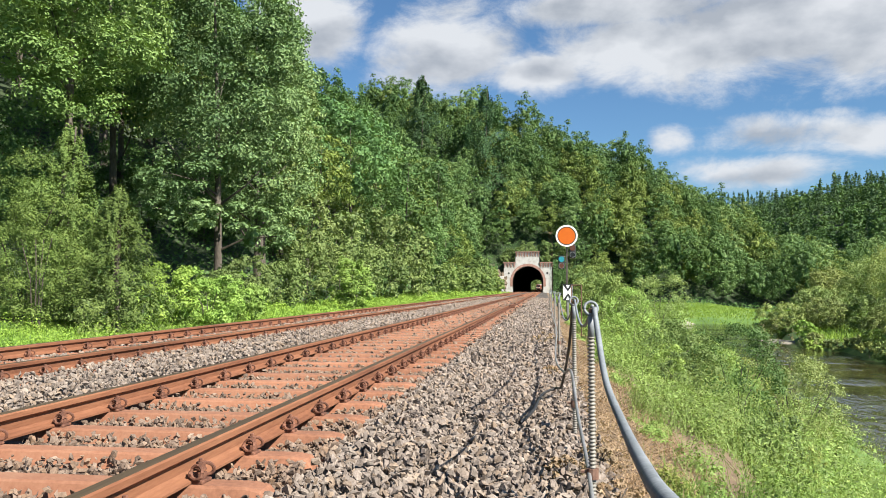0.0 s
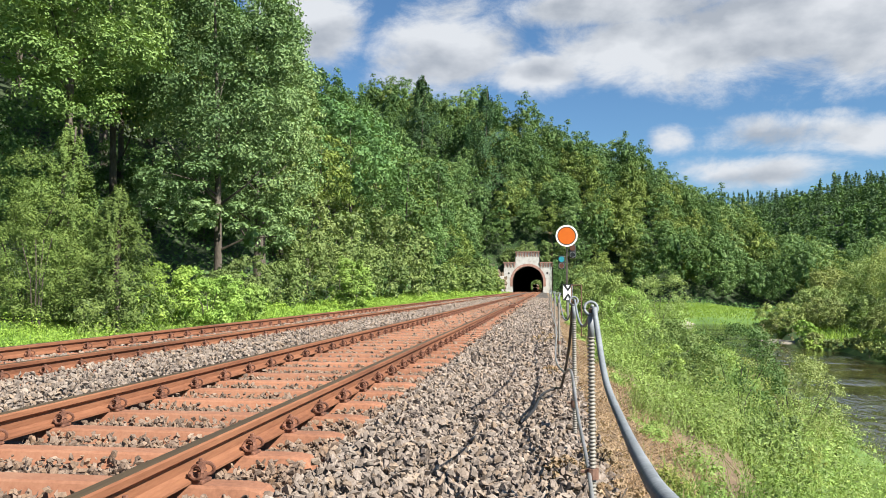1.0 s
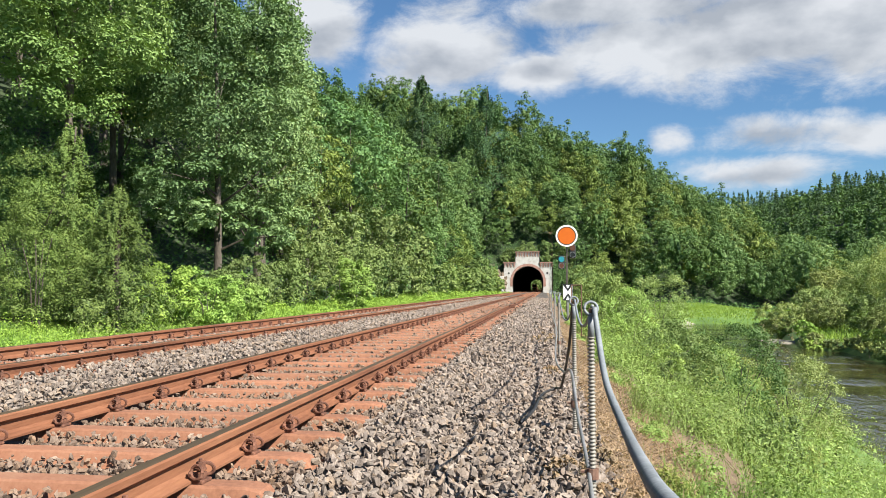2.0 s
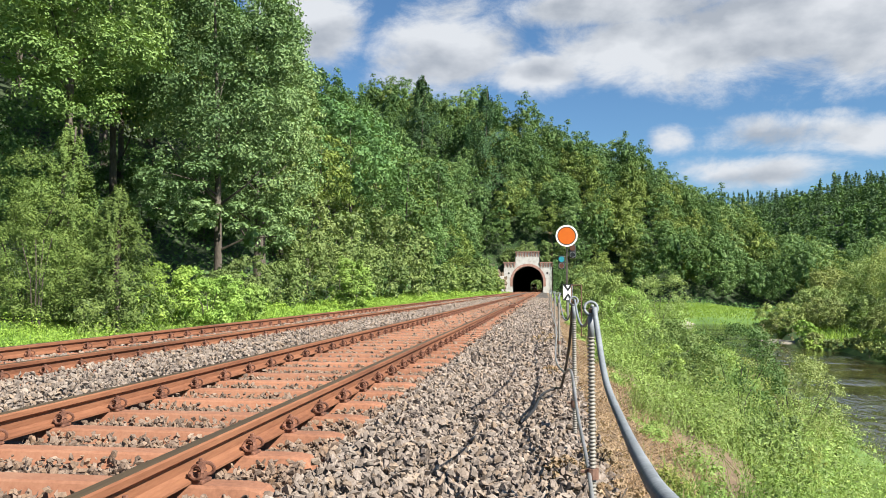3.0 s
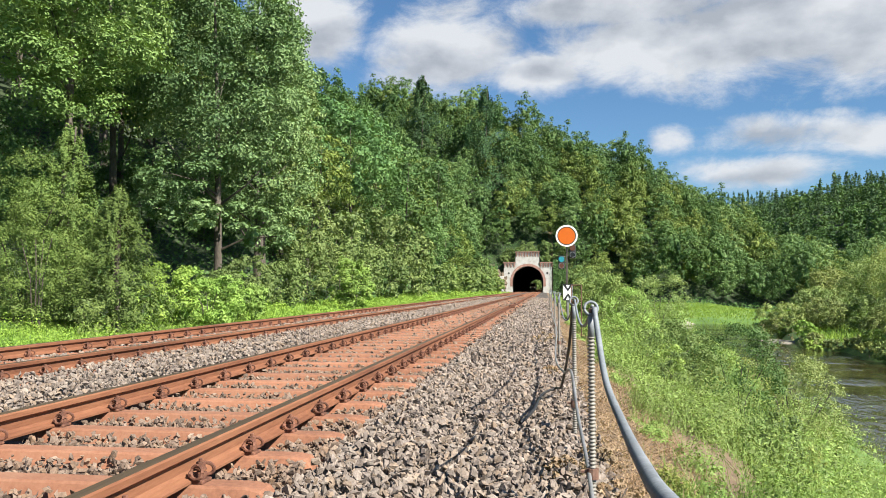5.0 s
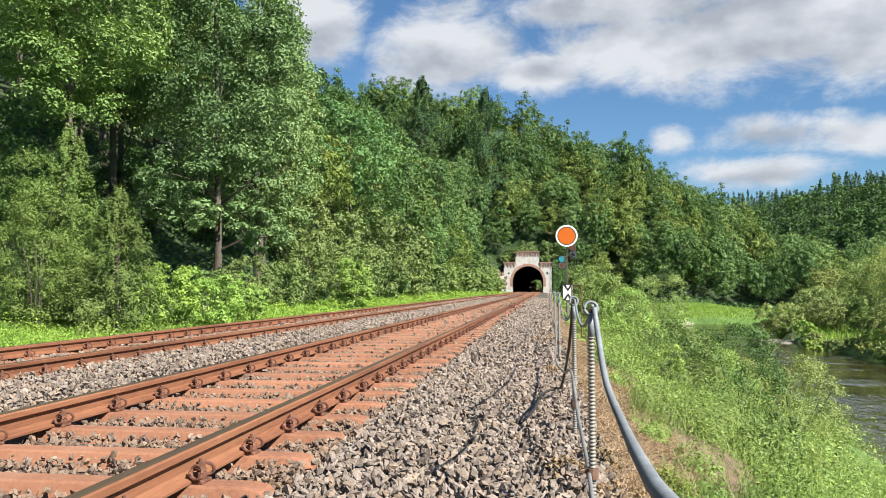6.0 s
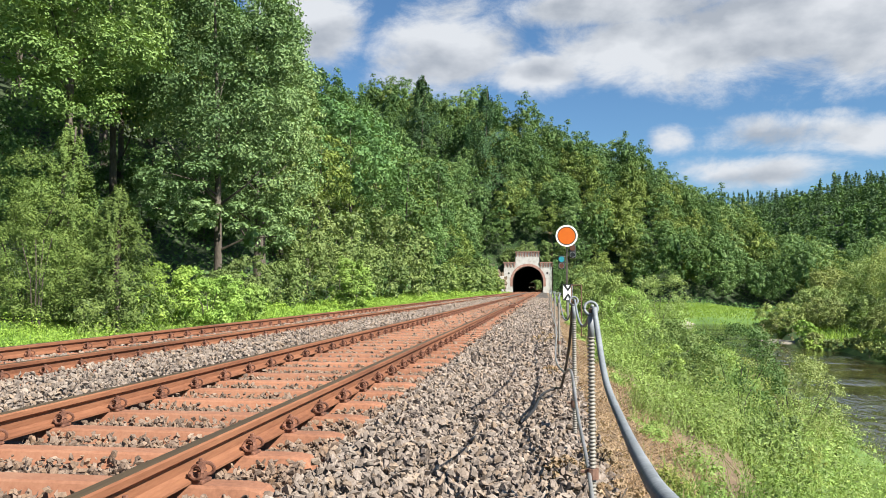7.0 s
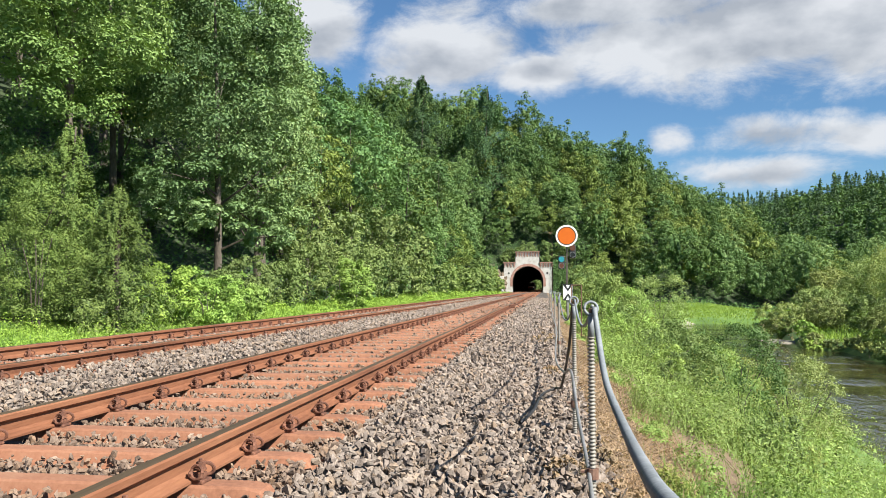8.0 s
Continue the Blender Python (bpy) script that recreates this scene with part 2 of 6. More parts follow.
LEAF_WILLOW = foliage("willow_leaves", [(0.132, 0.171, 0.062), (0.205, 0.252, 0.089), (0.288, 0.334, 0.119), (0.402, 0.430, 0.182)], patch=0.4)
NEEDLES = foliage("dark_needles", [(0.029, 0.061, 0.026), (0.054, 0.101, 0.044), (0.082, 0.148, 0.058), (0.131, 0.204, 0.079)], sheer=0.12, patch=0.1)
GRASS = foliage("grass_blades", [(0.102, 0.179, 0.030), (0.170, 0.269, 0.044), (0.247, 0.354, 0.063), (0.358, 0.425, 0.130)], patch=0.6)
WEEDS = foliage("weed_leaves", [(0.131, 0.209, 0.054), (0.235, 0.343, 0.083), (0.345, 0.450, 0.123), (0.483, 0.564, 0.219)], sheer=0.25, rough=0.42, patch=0.7, gloss=0.18)
WEEDS_RIPE = foliage("ripe_weed_leaves", [(0.130, 0.165, 0.035), (0.215, 0.250, 0.060), (0.310, 0.320, 0.100), (0.420, 0.390, 0.170)], sheer=0.25, patch=0.9)
DEAD = foliage("withered_leaves", [(0.083, 0.072, 0.037), (0.140, 0.125, 0.066), (0.206, 0.188, 0.103), (0.281, 0.270, 0.149)], sheer=0.2, patch=1.0)
DRY = foliage("dry_grass", [(0.150, 0.090, 0.052), (0.270, 0.185, 0.110), (0.390, 0.295, 0.190), (0.540, 0.450, 0.320)], sheer=0.2, patch=1.5)


# ---- mesh helpers ----
def part(name, bm, material, parent=None, label="", smooth=False):
    """Links a bmesh as one mesh object, under a thing or a part where one is given."""
    data = bpy.data.meshes.new(name)
    bm.normal_update()
    if smooth:
        for f in bm.faces:
            f.smooth = True
    bm.to_mesh(data)
    bm.free()
    data.materials.append(material)
    ob = new(name, data)
    if parent:
        ob.parent = parent
    if label:
        tagged(ob, label)
    return ob


def share(name, data, parent, m):
    """An object of its own on a mesh that it shares."""
    ob = new(name, data)
    ob.parent = parent
    ob.matrix_basis = m
    return ob


def mesh_object(name, verts, faces, material, parent=None, smooth=False):
    """A mesh from arrays; all faces have the same number of corners."""
    data = bpy.data.meshes.new(name)
    verts, faces = np.asarray(verts, np.float32), np.asarray(faces, np.int32)
    n, k = faces.shape
    data.vertices.add(len(verts))
    data.vertices.foreach_set("co", verts.ravel())
    data.loops.add(n * k)
    data.loops.foreach_set("vertex_index", faces.ravel())
    data.polygons.add(n)
    data.polygons.foreach_set("loop_start", np.arange(n, dtype=np.int32) * k)
    data.polygons.foreach_set("loop_total", np.full(n, k, np.int32))
    data.polygons.foreach_set("use_smooth", np.full(n, smooth, bool))
    data.update(calc_edges=True)
    data.materials.append(material)
    ob = new(name, data)
    if parent:
        ob.parent = parent
    return ob


def box(bm, x0, x1, y0, y1, z0, z1, bevel=0.0):
    made = bmesh.ops.create_cube(bm, size=1.0, matrix=Matrix.LocRotScale(((x0 + x1) / 2, (y0 + y1) / 2, (z0 + z1) / 2), None, (x1 - x0, y1 - y0, z1 - z0)))
    if bevel:
        edges = list({e for v in made["verts"] for e in v.link_edges})
        bmesh.ops.bevel(bm, geom=edges, offset=bevel, segments=2, affect="EDGES", profile=0.5)
    return bm


def rod(bm, a, b, r0, r1=None, sides=10):
    a, b = Vector(a), Vector(b)
    turn = (b - a).to_track_quat("Z", "Y").to_matrix().to_4x4()
    bmesh.ops.create_cone(bm, cap_ends=True, segments=sides, radius1=r0, radius2=r0 if r1 is None else r1, depth=(b - a).length,
                          matrix=Matrix.Translation((a + b) / 2) @ turn)
    return bm


def smooth_path(points, steps):
    """A rounded line through the points."""
    p = [Vector(q) for q in points]
    p = [2 * p[0] - p[1]] + p + [2 * p[-1] - p[-2]]
    out = []
    for i in range(1, len(p) - 2):
        for s in range(steps):
            t = s / steps
            out.append(0.5 * (2 * p[i] + (p[i + 1] - p[i - 1]) * t + (2 * p[i - 1] - 5 * p[i] + 4 * p[i + 1] - p[i + 2]) * t * t
                              + (3 * p[i] - p[i - 1] - 3 * p[i + 1] + p[i + 2]) * t ** 3))
    out.append(p[-2])
    return out


def tube(bm, path, radius, sides=10):
    """A tube along a path; radius: a number, or a function of the place along it in metres."""
    rings, along, up = [], 0.0, Vector((0.13, 0.31, 0.94)).normalized()
    for i, q in enumerate(path):
        way = (path[min(i + 1, len(path) - 1)] - path[max(i - 1, 0)]).normalized()
        if i:
            along += (q - path[i - 1]).length
        side = way.cross(up).normalized()
        up = side.cross(way).normalized()
        r = radius(along) if callable(radius) else radius
        rings.append([bm.verts.new(q + (side * math.cos(a) + up * math.sin(a)) * r) for a in [2 * math.pi * k / sides for k in range(sides)]])
    for a, b in zip(rings, rings[1:]):
        for k in range(sides):
            bm.faces.new((a[k], a[(k + 1) % sides], b[(k + 1) % sides], b[k]))
    bm.faces.new(rings[0][::-1])
    bm.faces.new(rings[-1])
    return bm


def resample(path, step):
    out, need = [path[0]], step
    for a, b in zip(path, path[1:]):
        d, at = (b - a).length, 0.0
        while d - at >= need:
            at += need
            out.append(a + (b - a) * (at / d))
            need = step
        need -= d - at
    return out


def profile_along_y(bm, outline, y0, y1):
    """A solid bar with the given outline (x, z), counter-clockwise seen from -y."""
    a = [bm.verts.new((x, y0, z)) for x, z in outline]
    b = [bm.verts.new((x, y1, z)) for x, z in outline]
    n = len(outline)
    for i in range(n):
        bm.faces.new((a[i], a[(i + 1) % n], b[(i + 1) % n], b[i]))
    bm.faces.new(a[::-1])
    bm.faces.new(b)
    return bm


# ---- leaves ----
def leaf_arrays(rng, place, normal, size, slim=0.55, fold=0.18):
    """Kite-shaped leaves, each a folded quad, as vertices and faces."""
    n = len(place)
    normal = normal / (np.linalg.norm(normal, axis=1, keepdims=True) + 1e-9)
    ref = rng.normal(size=(n, 3))
    a = np.cross(normal, ref)
    a /= np.linalg.norm(a, axis=1, keepdims=True) + 1e-9
    b = np.cross(normal, a)
    s = (size * rng.uniform(0.65, 1.35, n))[:, None]
    tip, tail = place + a * s * 0.6, place - a * s * 0.4
    left = place + b * s * slim * 0.5 + normal * s * fold
    right = place - b * s * slim * 0.5 + normal * s * fold
    verts = np.stack([tail, right, tip, left], 1).reshape(-1, 3)
    return verts, np.arange(4 * n).reshape(n, 4)


ICO_V = np.array([(0, 0, 1)] + [(0.894 * math.cos(1.2566 * k), 0.894 * math.sin(1.2566 * k), 0.447) for k in range(5)]
                 + [(0.894 * math.cos(1.2566 * (k + 0.5)), 0.894 * math.sin(1.2566 * (k + 0.5)), -0.447) for k in range(5)] + [(0, 0, -1)])
ICO_F = np.array([(0, 1 + k, 1 + (k + 1) % 5) for k in range(5)] + [(1 + k, 6 + k, 1 + (k + 1) % 5) for k in range(5)]
                 + [(6 + k, 6 + (k + 1) % 5, 1 + (k + 1) % 5) for k in range(5)] + [(11, 6 + (k + 1) % 5, 6 + k) for k in range(5)])


def crown_arrays(rng, n, centre, radii, clumps, clump, fill, low, leaf, slim=0.62, loose=0.3, up=0.3, fold=0.1, core=0.0, single=False, flat=0.75, boughs=11):
    """A crown as triangles: many small clumps of leaves borne by a few large boughs, with gaps between them."""
    centre, radii = np.asarray(centre, float), np.asarray(radii, float)
    limb = rng.normal(size=(boughs, 3))
    limb /= np.linalg.norm(limb, axis=1, keepdims=True)
    limb[:, 2] = np.maximum(limb[:, 2], low)
    reach = rng.uniform(0.80, 1.05, boughs)
    d = rng.normal(size=(clumps, 3))
    d /= np.linalg.norm(d, axis=1, keepdims=True)
    d[:, 2] = np.maximum(d[:, 2], low)
    near = d @ limb.T
    owner = near.argmax(1)
    swell = np.clip((near.max(1) - 0.55) / 0.4, 0, 1)
    middle = d * ((0.70 + 0.22 * swell) * reach[owner] * rng.uniform(0.72, 1.04, clumps))[:, None]
    size = clump * rng.uniform(0.6, 1.3, clumps)
    which = rng.choice(clumps, n, p=size ** 2 / (size ** 2).sum())
    w = rng.normal(size=(n, 3))
    w /= np.linalg.norm(w, axis=1, keepdims=True)
    w = w + 0.45 * middle[which] + np.array((0, 0, 0.35))
    w /= np.linalg.norm(w, axis=1, keepdims=True)
    deep = 1 - fill * rng.random((n, 1)) ** 1.5 + 0.14 * rng.normal(size=(n, 1))
    p = centre + middle[which] * radii + w * (size * radii.min())[which][:, None] * deep * np.array((1.0, 1.0, flat))
    # clumps droop towards their outer edge
    p[:, 2] -= 0.35 * np.maximum(0, (w[:, :2] * middle[which][:, :2]).sum(1)) * size[which] * radii.min()
    v, f = leaf_arrays(rng, p, w + np.array((0, 0, up)) + loose * rng.normal(size=w.shape), leaf, slim, fold)
    if single:
        # far leaves: one triangle each
        q = v.reshape(-1, 4, 3)
        v = np.stack([q[:, 1], q[:, 2], q[:, 3]], 1)
        v[:, (0, 2)] -= (q[:, 2] - q[:, 0])[:, None] * 0.25
        v = v.reshape(-1, 3)
        f = np.arange(3 * n).reshape(n, 3)
    else:
        f = np.concatenate([f[:, (0, 1, 2)], f[:, (0, 2, 3)]])
    if core:
        # unseen solid lumps added inside the crown to block light and see-through gaps
        boughs = 5
        jag = rng.uniform(0.7, 1.05, (boughs, 12, 1))
        cv = centre + limb[:boughs, None] * radii * 0.26 + ICO_V[None] * jag * radii * core
        cf = (ICO_F[None] + (np.arange(boughs) * 12)[:, None, None]).reshape(-1, 3)
        f = np.concatenate([f, cf + len(v)])
        v = np.concatenate([v, cv.reshape(-1, 3)])
    return v, f


def hang(rng, out, up=0.35, loose=0.38):
    """Leaf normals: outwards, turned up to the light, and loose."""
    return out + np.array((0, 0, up)) + loose * rng.normal(size=out.shape)


# ---- lie of the land ----
PORTAL_Y, FAR_Y, TUNNEL_X = 212.0, 505.0, -2.3
WATER_Z = -5.0


def smoothstep(a, b, x):
    t = np.clip((x - a) / (b - a), 0, 1)
    return t * t * (3 - 2 * t)


def river_left(y):
    return np.interp(y, (-100, 20, 60, 90, 120, 131), (10.5, 11.0, 14.0, 17.0, 21.0, 24.0))


def river_right(y):
    return np.interp(y, (-100, 20, 60, 90, 110, 128, 140), (29.0, 29.0, 29.5, 30.0, 36.0, 55.0, 90.0)) + 0.5 * np.sin(y * 0.55) + 0.35 * np.sin(y * 1.37 + 1.0)


def rolling(x, y, scale):
    """Gentle unevenness of the ground."""
    u, v = x / scale, y / scale
    return (np.sin(u * 1.3 + 0.7 * np.sin(v * 0.9)) + np.sin(v * 1.1 + 1.9 * np.sin(u * 0.6)) + 0.6 * np.sin(u * 2.3 - v * 1.7)) / 2.6


def hill_height(x, y):
    """The wooded hills: the slope along the line, the spur with the tunnel, the far sides of the valley."""
    left = 1.02 * np.clip(-x - 13.0, 0, 26) + 0.5 * np.clip(-x - 39.0, 0, 70)
    left = left * (0.62 + 0.38 * smoothstep(40, 160, y)) * (1 - smoothstep(480, 560, y) * smoothstep(-60, -20, x))
    ridge = np.interp(x, (-120, -40, -10, 10, 40, 58, 70, 88, 98, 110), (72, 60, 51, 44, 30, 19, 11, 3, -3, -6))
    front = np.interp(x, (-40, -10, 6, 40, 100), (206, 213, 210, 205, 225))
    rise = np.clip((y - front) / 62.0, 0, 1) ** 0.85 * (1 - smoothstep(400, 512, y))
    spur = (ridge + 7) * rise - 7 + np.where((np.abs(x - TUNNEL_X) < 14) & (y > PORTAL_Y) & (y < FAR_Y), 8, 0) * (1 - np.clip((y - PORTAL_Y) / 60, 0, 1))
    east = np.interp(x + 0.25 * y, (160, 196, 272, 420), (1, 9, 50, 70)) * smoothstep(150, 330, y + 0.4 * x) - 7
    north = np.interp(y, (560, 640, 760, 950, 1300), (-4, 16, 48, 96, 105)) * smoothstep(-700, -100, x)
    far_cut = np.where(y > 515, 26 * smoothstep(540, 640, y), -9)
    left = np.where(x < -13, left - 0.4, -9)
    return np.maximum.reduce([left, spur, east, north, far_cut]) + 1.2 * rolling(x, y, 23) * smoothstep(16, 40, np.abs(x + 2))


def bed_height(x, y):
    """Top of the ballast between and beside the tracks."""
    z = np.interp(x, (-7.5, -5.0, -4.6, -4.35, -4.2, -2.9, -2.72, -1.6, -1.15, 1.15, 1.5, 2.75), (-0.7, -0.22, -0.17, -0.17, -0.20, -0.20, -0.15, -0.14, -0.20, -0.20, -0.20, -0.31))
    return z


def ground_height(x, y):
    bed = bed_height(x, y) - 0.035
    # the bank down to the river
    bank = -0.33 - 0.36 * np.clip(x - 2.75, 0, 1.3) - 0.72 * np.clip(x - 4.05, 0, None)
    flat = -3.9 + 0.35 * rolling(x, y, 9) + 0.012 * np.clip(y - 130, 0, 100)
    right = np.maximum(bank, flat)
    inside = smoothstep(0, 3.0, x - river_left(y)) * smoothstep(0, 3.0, river_right(y) - x) * (1 - smoothstep(126, 134, y - 0.0 * x) * (x < 44))
    right = right + (WATER_Z - 1.6 - right) * inside
    verge = -0.5 - 0.10 * np.clip(-6.3 - x, 0, 1.5) + 0.12 * np.clip(-9 - x, 0, 6)
    z = np.where(x > 2.75, right, np.where(x < -6.3, verge, bed))
    hill = hill_height(x, y)
    hill = np.where(np.abs(x - TUNNEL_X) < 6.3, -9, hill)
    near_line = smoothstep(6.3, 9.5, np.abs(x - TUNNEL_X))
    hill = np.where(x < 0, hill, np.where(y < 195, np.where(x > 40, hill, -9), hill))
    z = np.where(near_line > 0, np.maximum(z, z + (hill - z) * near_line), z)
    return z


def grid_sheet(xs, ys, heights):
    gx, gy = np.meshgrid(xs, ys)
    z = heights(gx, gy)
    verts = np.stack([gx, gy, z], -1).reshape(-1, 3)
    w = len(xs)
    i = (np.arange(len(ys) - 1)[:, None] * w + np.arange(w - 1)[None]).ravel()
    return verts, np.stack([i, i + 1, i + w + 1, i + w], 1)


def cover_height(x, y):
    """The hill over the tunnel, carried down behind the portal's walls."""
    step = np.where(np.abs(x - TUNNEL_X) < 3.0, 10.2, 7.45 - 0.3 * np.clip(np.abs(x - TUNNEL_X) - 6.5, 0, 9))
    z = np.maximum(step, np.minimum(hill_height(x, y), step + 1.1 * (y - PORTAL_Y - 1)))
    return np.where((y < PORTAL_Y + 1.0) & (np.abs(x - TUNNEL_X) > 6.0), -1.0, z + 0.15)


def build_ground():
    xs = np.unique(np.concatenate([np.linspace(-2500, -300, 12), np.linspace(-300, -60, 25), np.linspace(-60, -14, 32), np.linspace(-14, 16, 76),
                                   np.linspace(16, 60, 50), np.linspace(60, 300, 50), np.linspace(300, 2500, 14)]).round(3))
    ys = np.unique(np.concatenate([np.linspace(-800, -60, 12), np.linspace(-60, 0, 20), np.linspace(0, 60, 70), np.linspace(60, 240, 80),
                                   np.linspace(240, 700, 90), np.linspace(700, 4500, 24)]).round(3))
    v1, f1 = grid_sheet(xs, ys, ground_height)
    # the hill carried over the tunnel
    v2, f2 = grid_sheet(np.linspace(TUNNEL_X - 9.6, TUNNEL_X + 9.6, 15), np.concatenate([[PORTAL_Y + 0.85], np.linspace(PORTAL_Y + 1.05, FAR_Y - 1, 70)]), cover_height)
    ground = mesh_object("ground", np.concatenate([v1, v2]), np.concatenate([f1, f2 + len(v1)]), WOODLAND_SHADED, smooth=True)
    data = ground.data
    for m in (EARTH, MEADOW, GRAVEL_BAR, BALLAST_BED_SHADED, TRACK_BED):
        data.materials.append(m)
    c = np.zeros(len(data.polygons) * 3)
    data.polygons.foreach_get("center", c)
    c = c.reshape(-1, 3)
    x, y, z = c.T
    kind = np.zeros(len(c), np.int32)
    kind[(x > -13) & (x < 60) & (y < 205)] = 2
    kind[(x > 2.6) & (x < 5.0) & (y < 230)] = 1
    kind[(x > -6.6) & (x < 2.7) & (y < 560) & (z < 0.5)] = 4
    kind[(np.abs(x) < 1.2) & (y < 560) & (z < 0.5)] = 5
    kind[(y > 508) & (y < 620) & (np.abs(x) < 30) & (np.abs(x - TUNNEL_X) > 5)] = 2
    kind[(x > river_left(y) - 1.0) & (x < river_right(y) + 1.5) & (y < 140) & (z < -4.3)] = 1
    kind[((x > 25) | (y > 100)) & (y < 140) & (x > 8) & (z < -4.3)] = 2
    kind[(y > 120) & (y < 136) & (x < 40) & (x > 14) & (z < -4.75)] = 3
    data.polygons.foreach_set("material_index", kind)
    return tagged(ground, "valley ground with grassy banks, ballast bed and woodland floor coloured dark as shade", "ground", kind="structure")


def build_gravel_bar():
    """A low gravel bar that rises from the river bed just over the water."""
    rings, spokes = 14, 48
    k, t = np.meshgrid(np.linspace(0.02, 1, rings), np.arange(spokes) * 2 * np.pi / spokes, indexing="ij")
    edge = 1 + 0.14 * np.sin(3 * t + 0.6) + 0.08 * np.sin(7 * t)
    x, y = 27.6 + 3.4 * k * edge * np.cos(t), 88.5 + 4.2 * k * edge * np.sin(t)
    z = WATER_Z - 1.7 + 1.86 * (1 - k ** 5) + 0.05 * rolling(x, y, 0.4)
    i = (np.arange(rings - 1)[:, None] * spokes + np.arange(spokes)[None]).ravel()
    j = (np.arange(rings - 1)[:, None] * spokes + (np.arange(spokes) + 1)[None] % spokes).ravel()
    bar = mesh_object("gravel_bar", np.stack([x, y, z], -1).reshape(-1, 3), np.stack([i, i + spokes, j + spokes, j], 1), GRAVEL_BAR, smooth=True)
    tagged(bar, "low pale gravel bar lying in the river", "gravel bar", kind="structure")


def build_water():
    m, nodes, links, p = node_material("river_water")
    p.inputs["Base Color"].default_value = (0.030, 0.027, 0.011, 1)
    p.inputs["Roughness"].default_value = 0.06
    p.inputs["IOR"].default_value = 1.33
    n1 = noise_node(nodes, links, 1.1, 4, 0.55, (1.0, 0.5, 1))
    n2 = noise_node(nodes, links, 0.12, 2, 0.5)
    lift = nodes.new("ShaderNodeMath")
    lift.operation = "MULTIPLY"
    links.new(n1, lift.inputs[0])
    links.new(ramp(nodes, links, n2, [(0.40, (0.15,) * 3), (0.58, (1.0,) * 3)]), lift.inputs[1])
    b = nodes.new("ShaderNodeBump")
    b.inputs["Strength"].default_value, b.inputs["Distance"].default_value = 1.0, 0.16
    links.new(lift.outputs[0], b.inputs["Height"])
    links.new(b.outputs[0], p.inputs["Normal"])
    xs, ys = np.linspace(5, 120, 24), np.linspace(-90, 150, 40)
    v, f = grid_sheet(xs, ys, lambda x, y: np.full_like(x, WATER_Z))
    water = mesh_object("water", v, f, m)
    return tagged(water, "calm olive-brown river with ripples between green banks", "river", kind="structure")


# ---- railway ----
SPACING, FIRST = 0.63, 3.38 - 0.63 * 5
TRACKS = (0.0, -3.54)
RAIL_X = 0.7535


def rail_outline(cx):
    pts = [(-0.0625, -0.149), (0.0625, -0.149), (0.0625, -0.138), (0.020, -0.124), (0.009, -0.108), (0.008, -0.060), (0.016, -0.050), (0.0355, -0.040),
           (0.0355, -0.012), (0.030, -0.003), (0.019, 0.0), (-0.019, 0.0), (-0.030, -0.003), (-0.0355, -0.012), (-0.0355, -0.040), (-0.016, -0.050),
           (-0.008, -0.060), (-0.009, -0.108), (-0.020, -0.124), (-0.0625, -0.138)]
    return [(cx + x, z) for x, z in pts]


def drift(y):
    """How far the line bends aside: slightly to one side in the tunnel, then round to the other."""
    y = np.asarray(y, float)
    return np.where(y < 205, 0.0, np.where(y < 500, -0.0025 * (y - 205), -0.7375 + 0.0016 * (y - 500) ** 2))


def build_rail(parent, x):
    bm = bmesh.new()
    rings = []
    for y in [-30, 60, 150, 205, 300, 400, 500] + list(range(508, 621, 8)):
        rings.append([bm.verts.new((px + float(drift(y)), y, z)) for px, z in rail_outline(x)])
    n = len(rings[0])
    for a, b in zip(rings, rings[1:]):
        for i in range(n):
            bm.faces.new((a[i], a[(i + 1) % n], b[(i + 1) % n], b[i]))
    bm.faces.new(rings[0][::-1])
    bm.faces.new(rings[-1])
    rail = part("rail", bm, RAIL_RUST, parent, "rusty steel rail with a worn running surface")
    rail.data.materials.append(RAIL_TOP)
    for f in rail.data.polygons:
        if f.center.z > -0.004 and abs(f.normal.z) > 0.9:
            f.material_index = 1
    return rail


def sleeper_mesh():
    """A pressed steel trough sleeper with sloping sides and ends bent down."""
    bm = bmesh.new()
    rings = []
    for x, drop, wide in ((-1.215, 0.115, 0.9), (-1.20, 0.05, 0.97), (-1.165, 0.012, 1.0), (-1.10, 0.0, 1.0), (0.0, 0.0, 1.0), (1.10, 0.0, 1.0), (1.165, 0.012, 1.0),
                          (1.20, 0.05, 0.97), (1.215, 0.115, 0.9)):
        rings.append([bm.verts.new((x, y * wide, -0.152 + z - drop)) for y, z in ((-0.125, -0.11), (-0.110, -0.085), (-0.072, -0.010), (-0.058, 0.0), (0.058, 0.0), (0.072, -0.010), (0.110, -0.085), (0.125, -0.11))])
    for a, b in zip(rings, rings[1:]):
        for k in range(7):
            bm.faces.new((a[k], a[k + 1], b[k + 1], b[k]))
    bm.faces.new(rings[0])
    bm.faces.new(rings[-1][::-1])
    bmesh.ops.recalc_face_normals(bm, faces=bm.faces)
    data = bpy.data.meshes.new("sleeper")
    bm.to_mesh(data)
    bm.free()
    data.materials.append(SLEEPER_RUST)
    return data


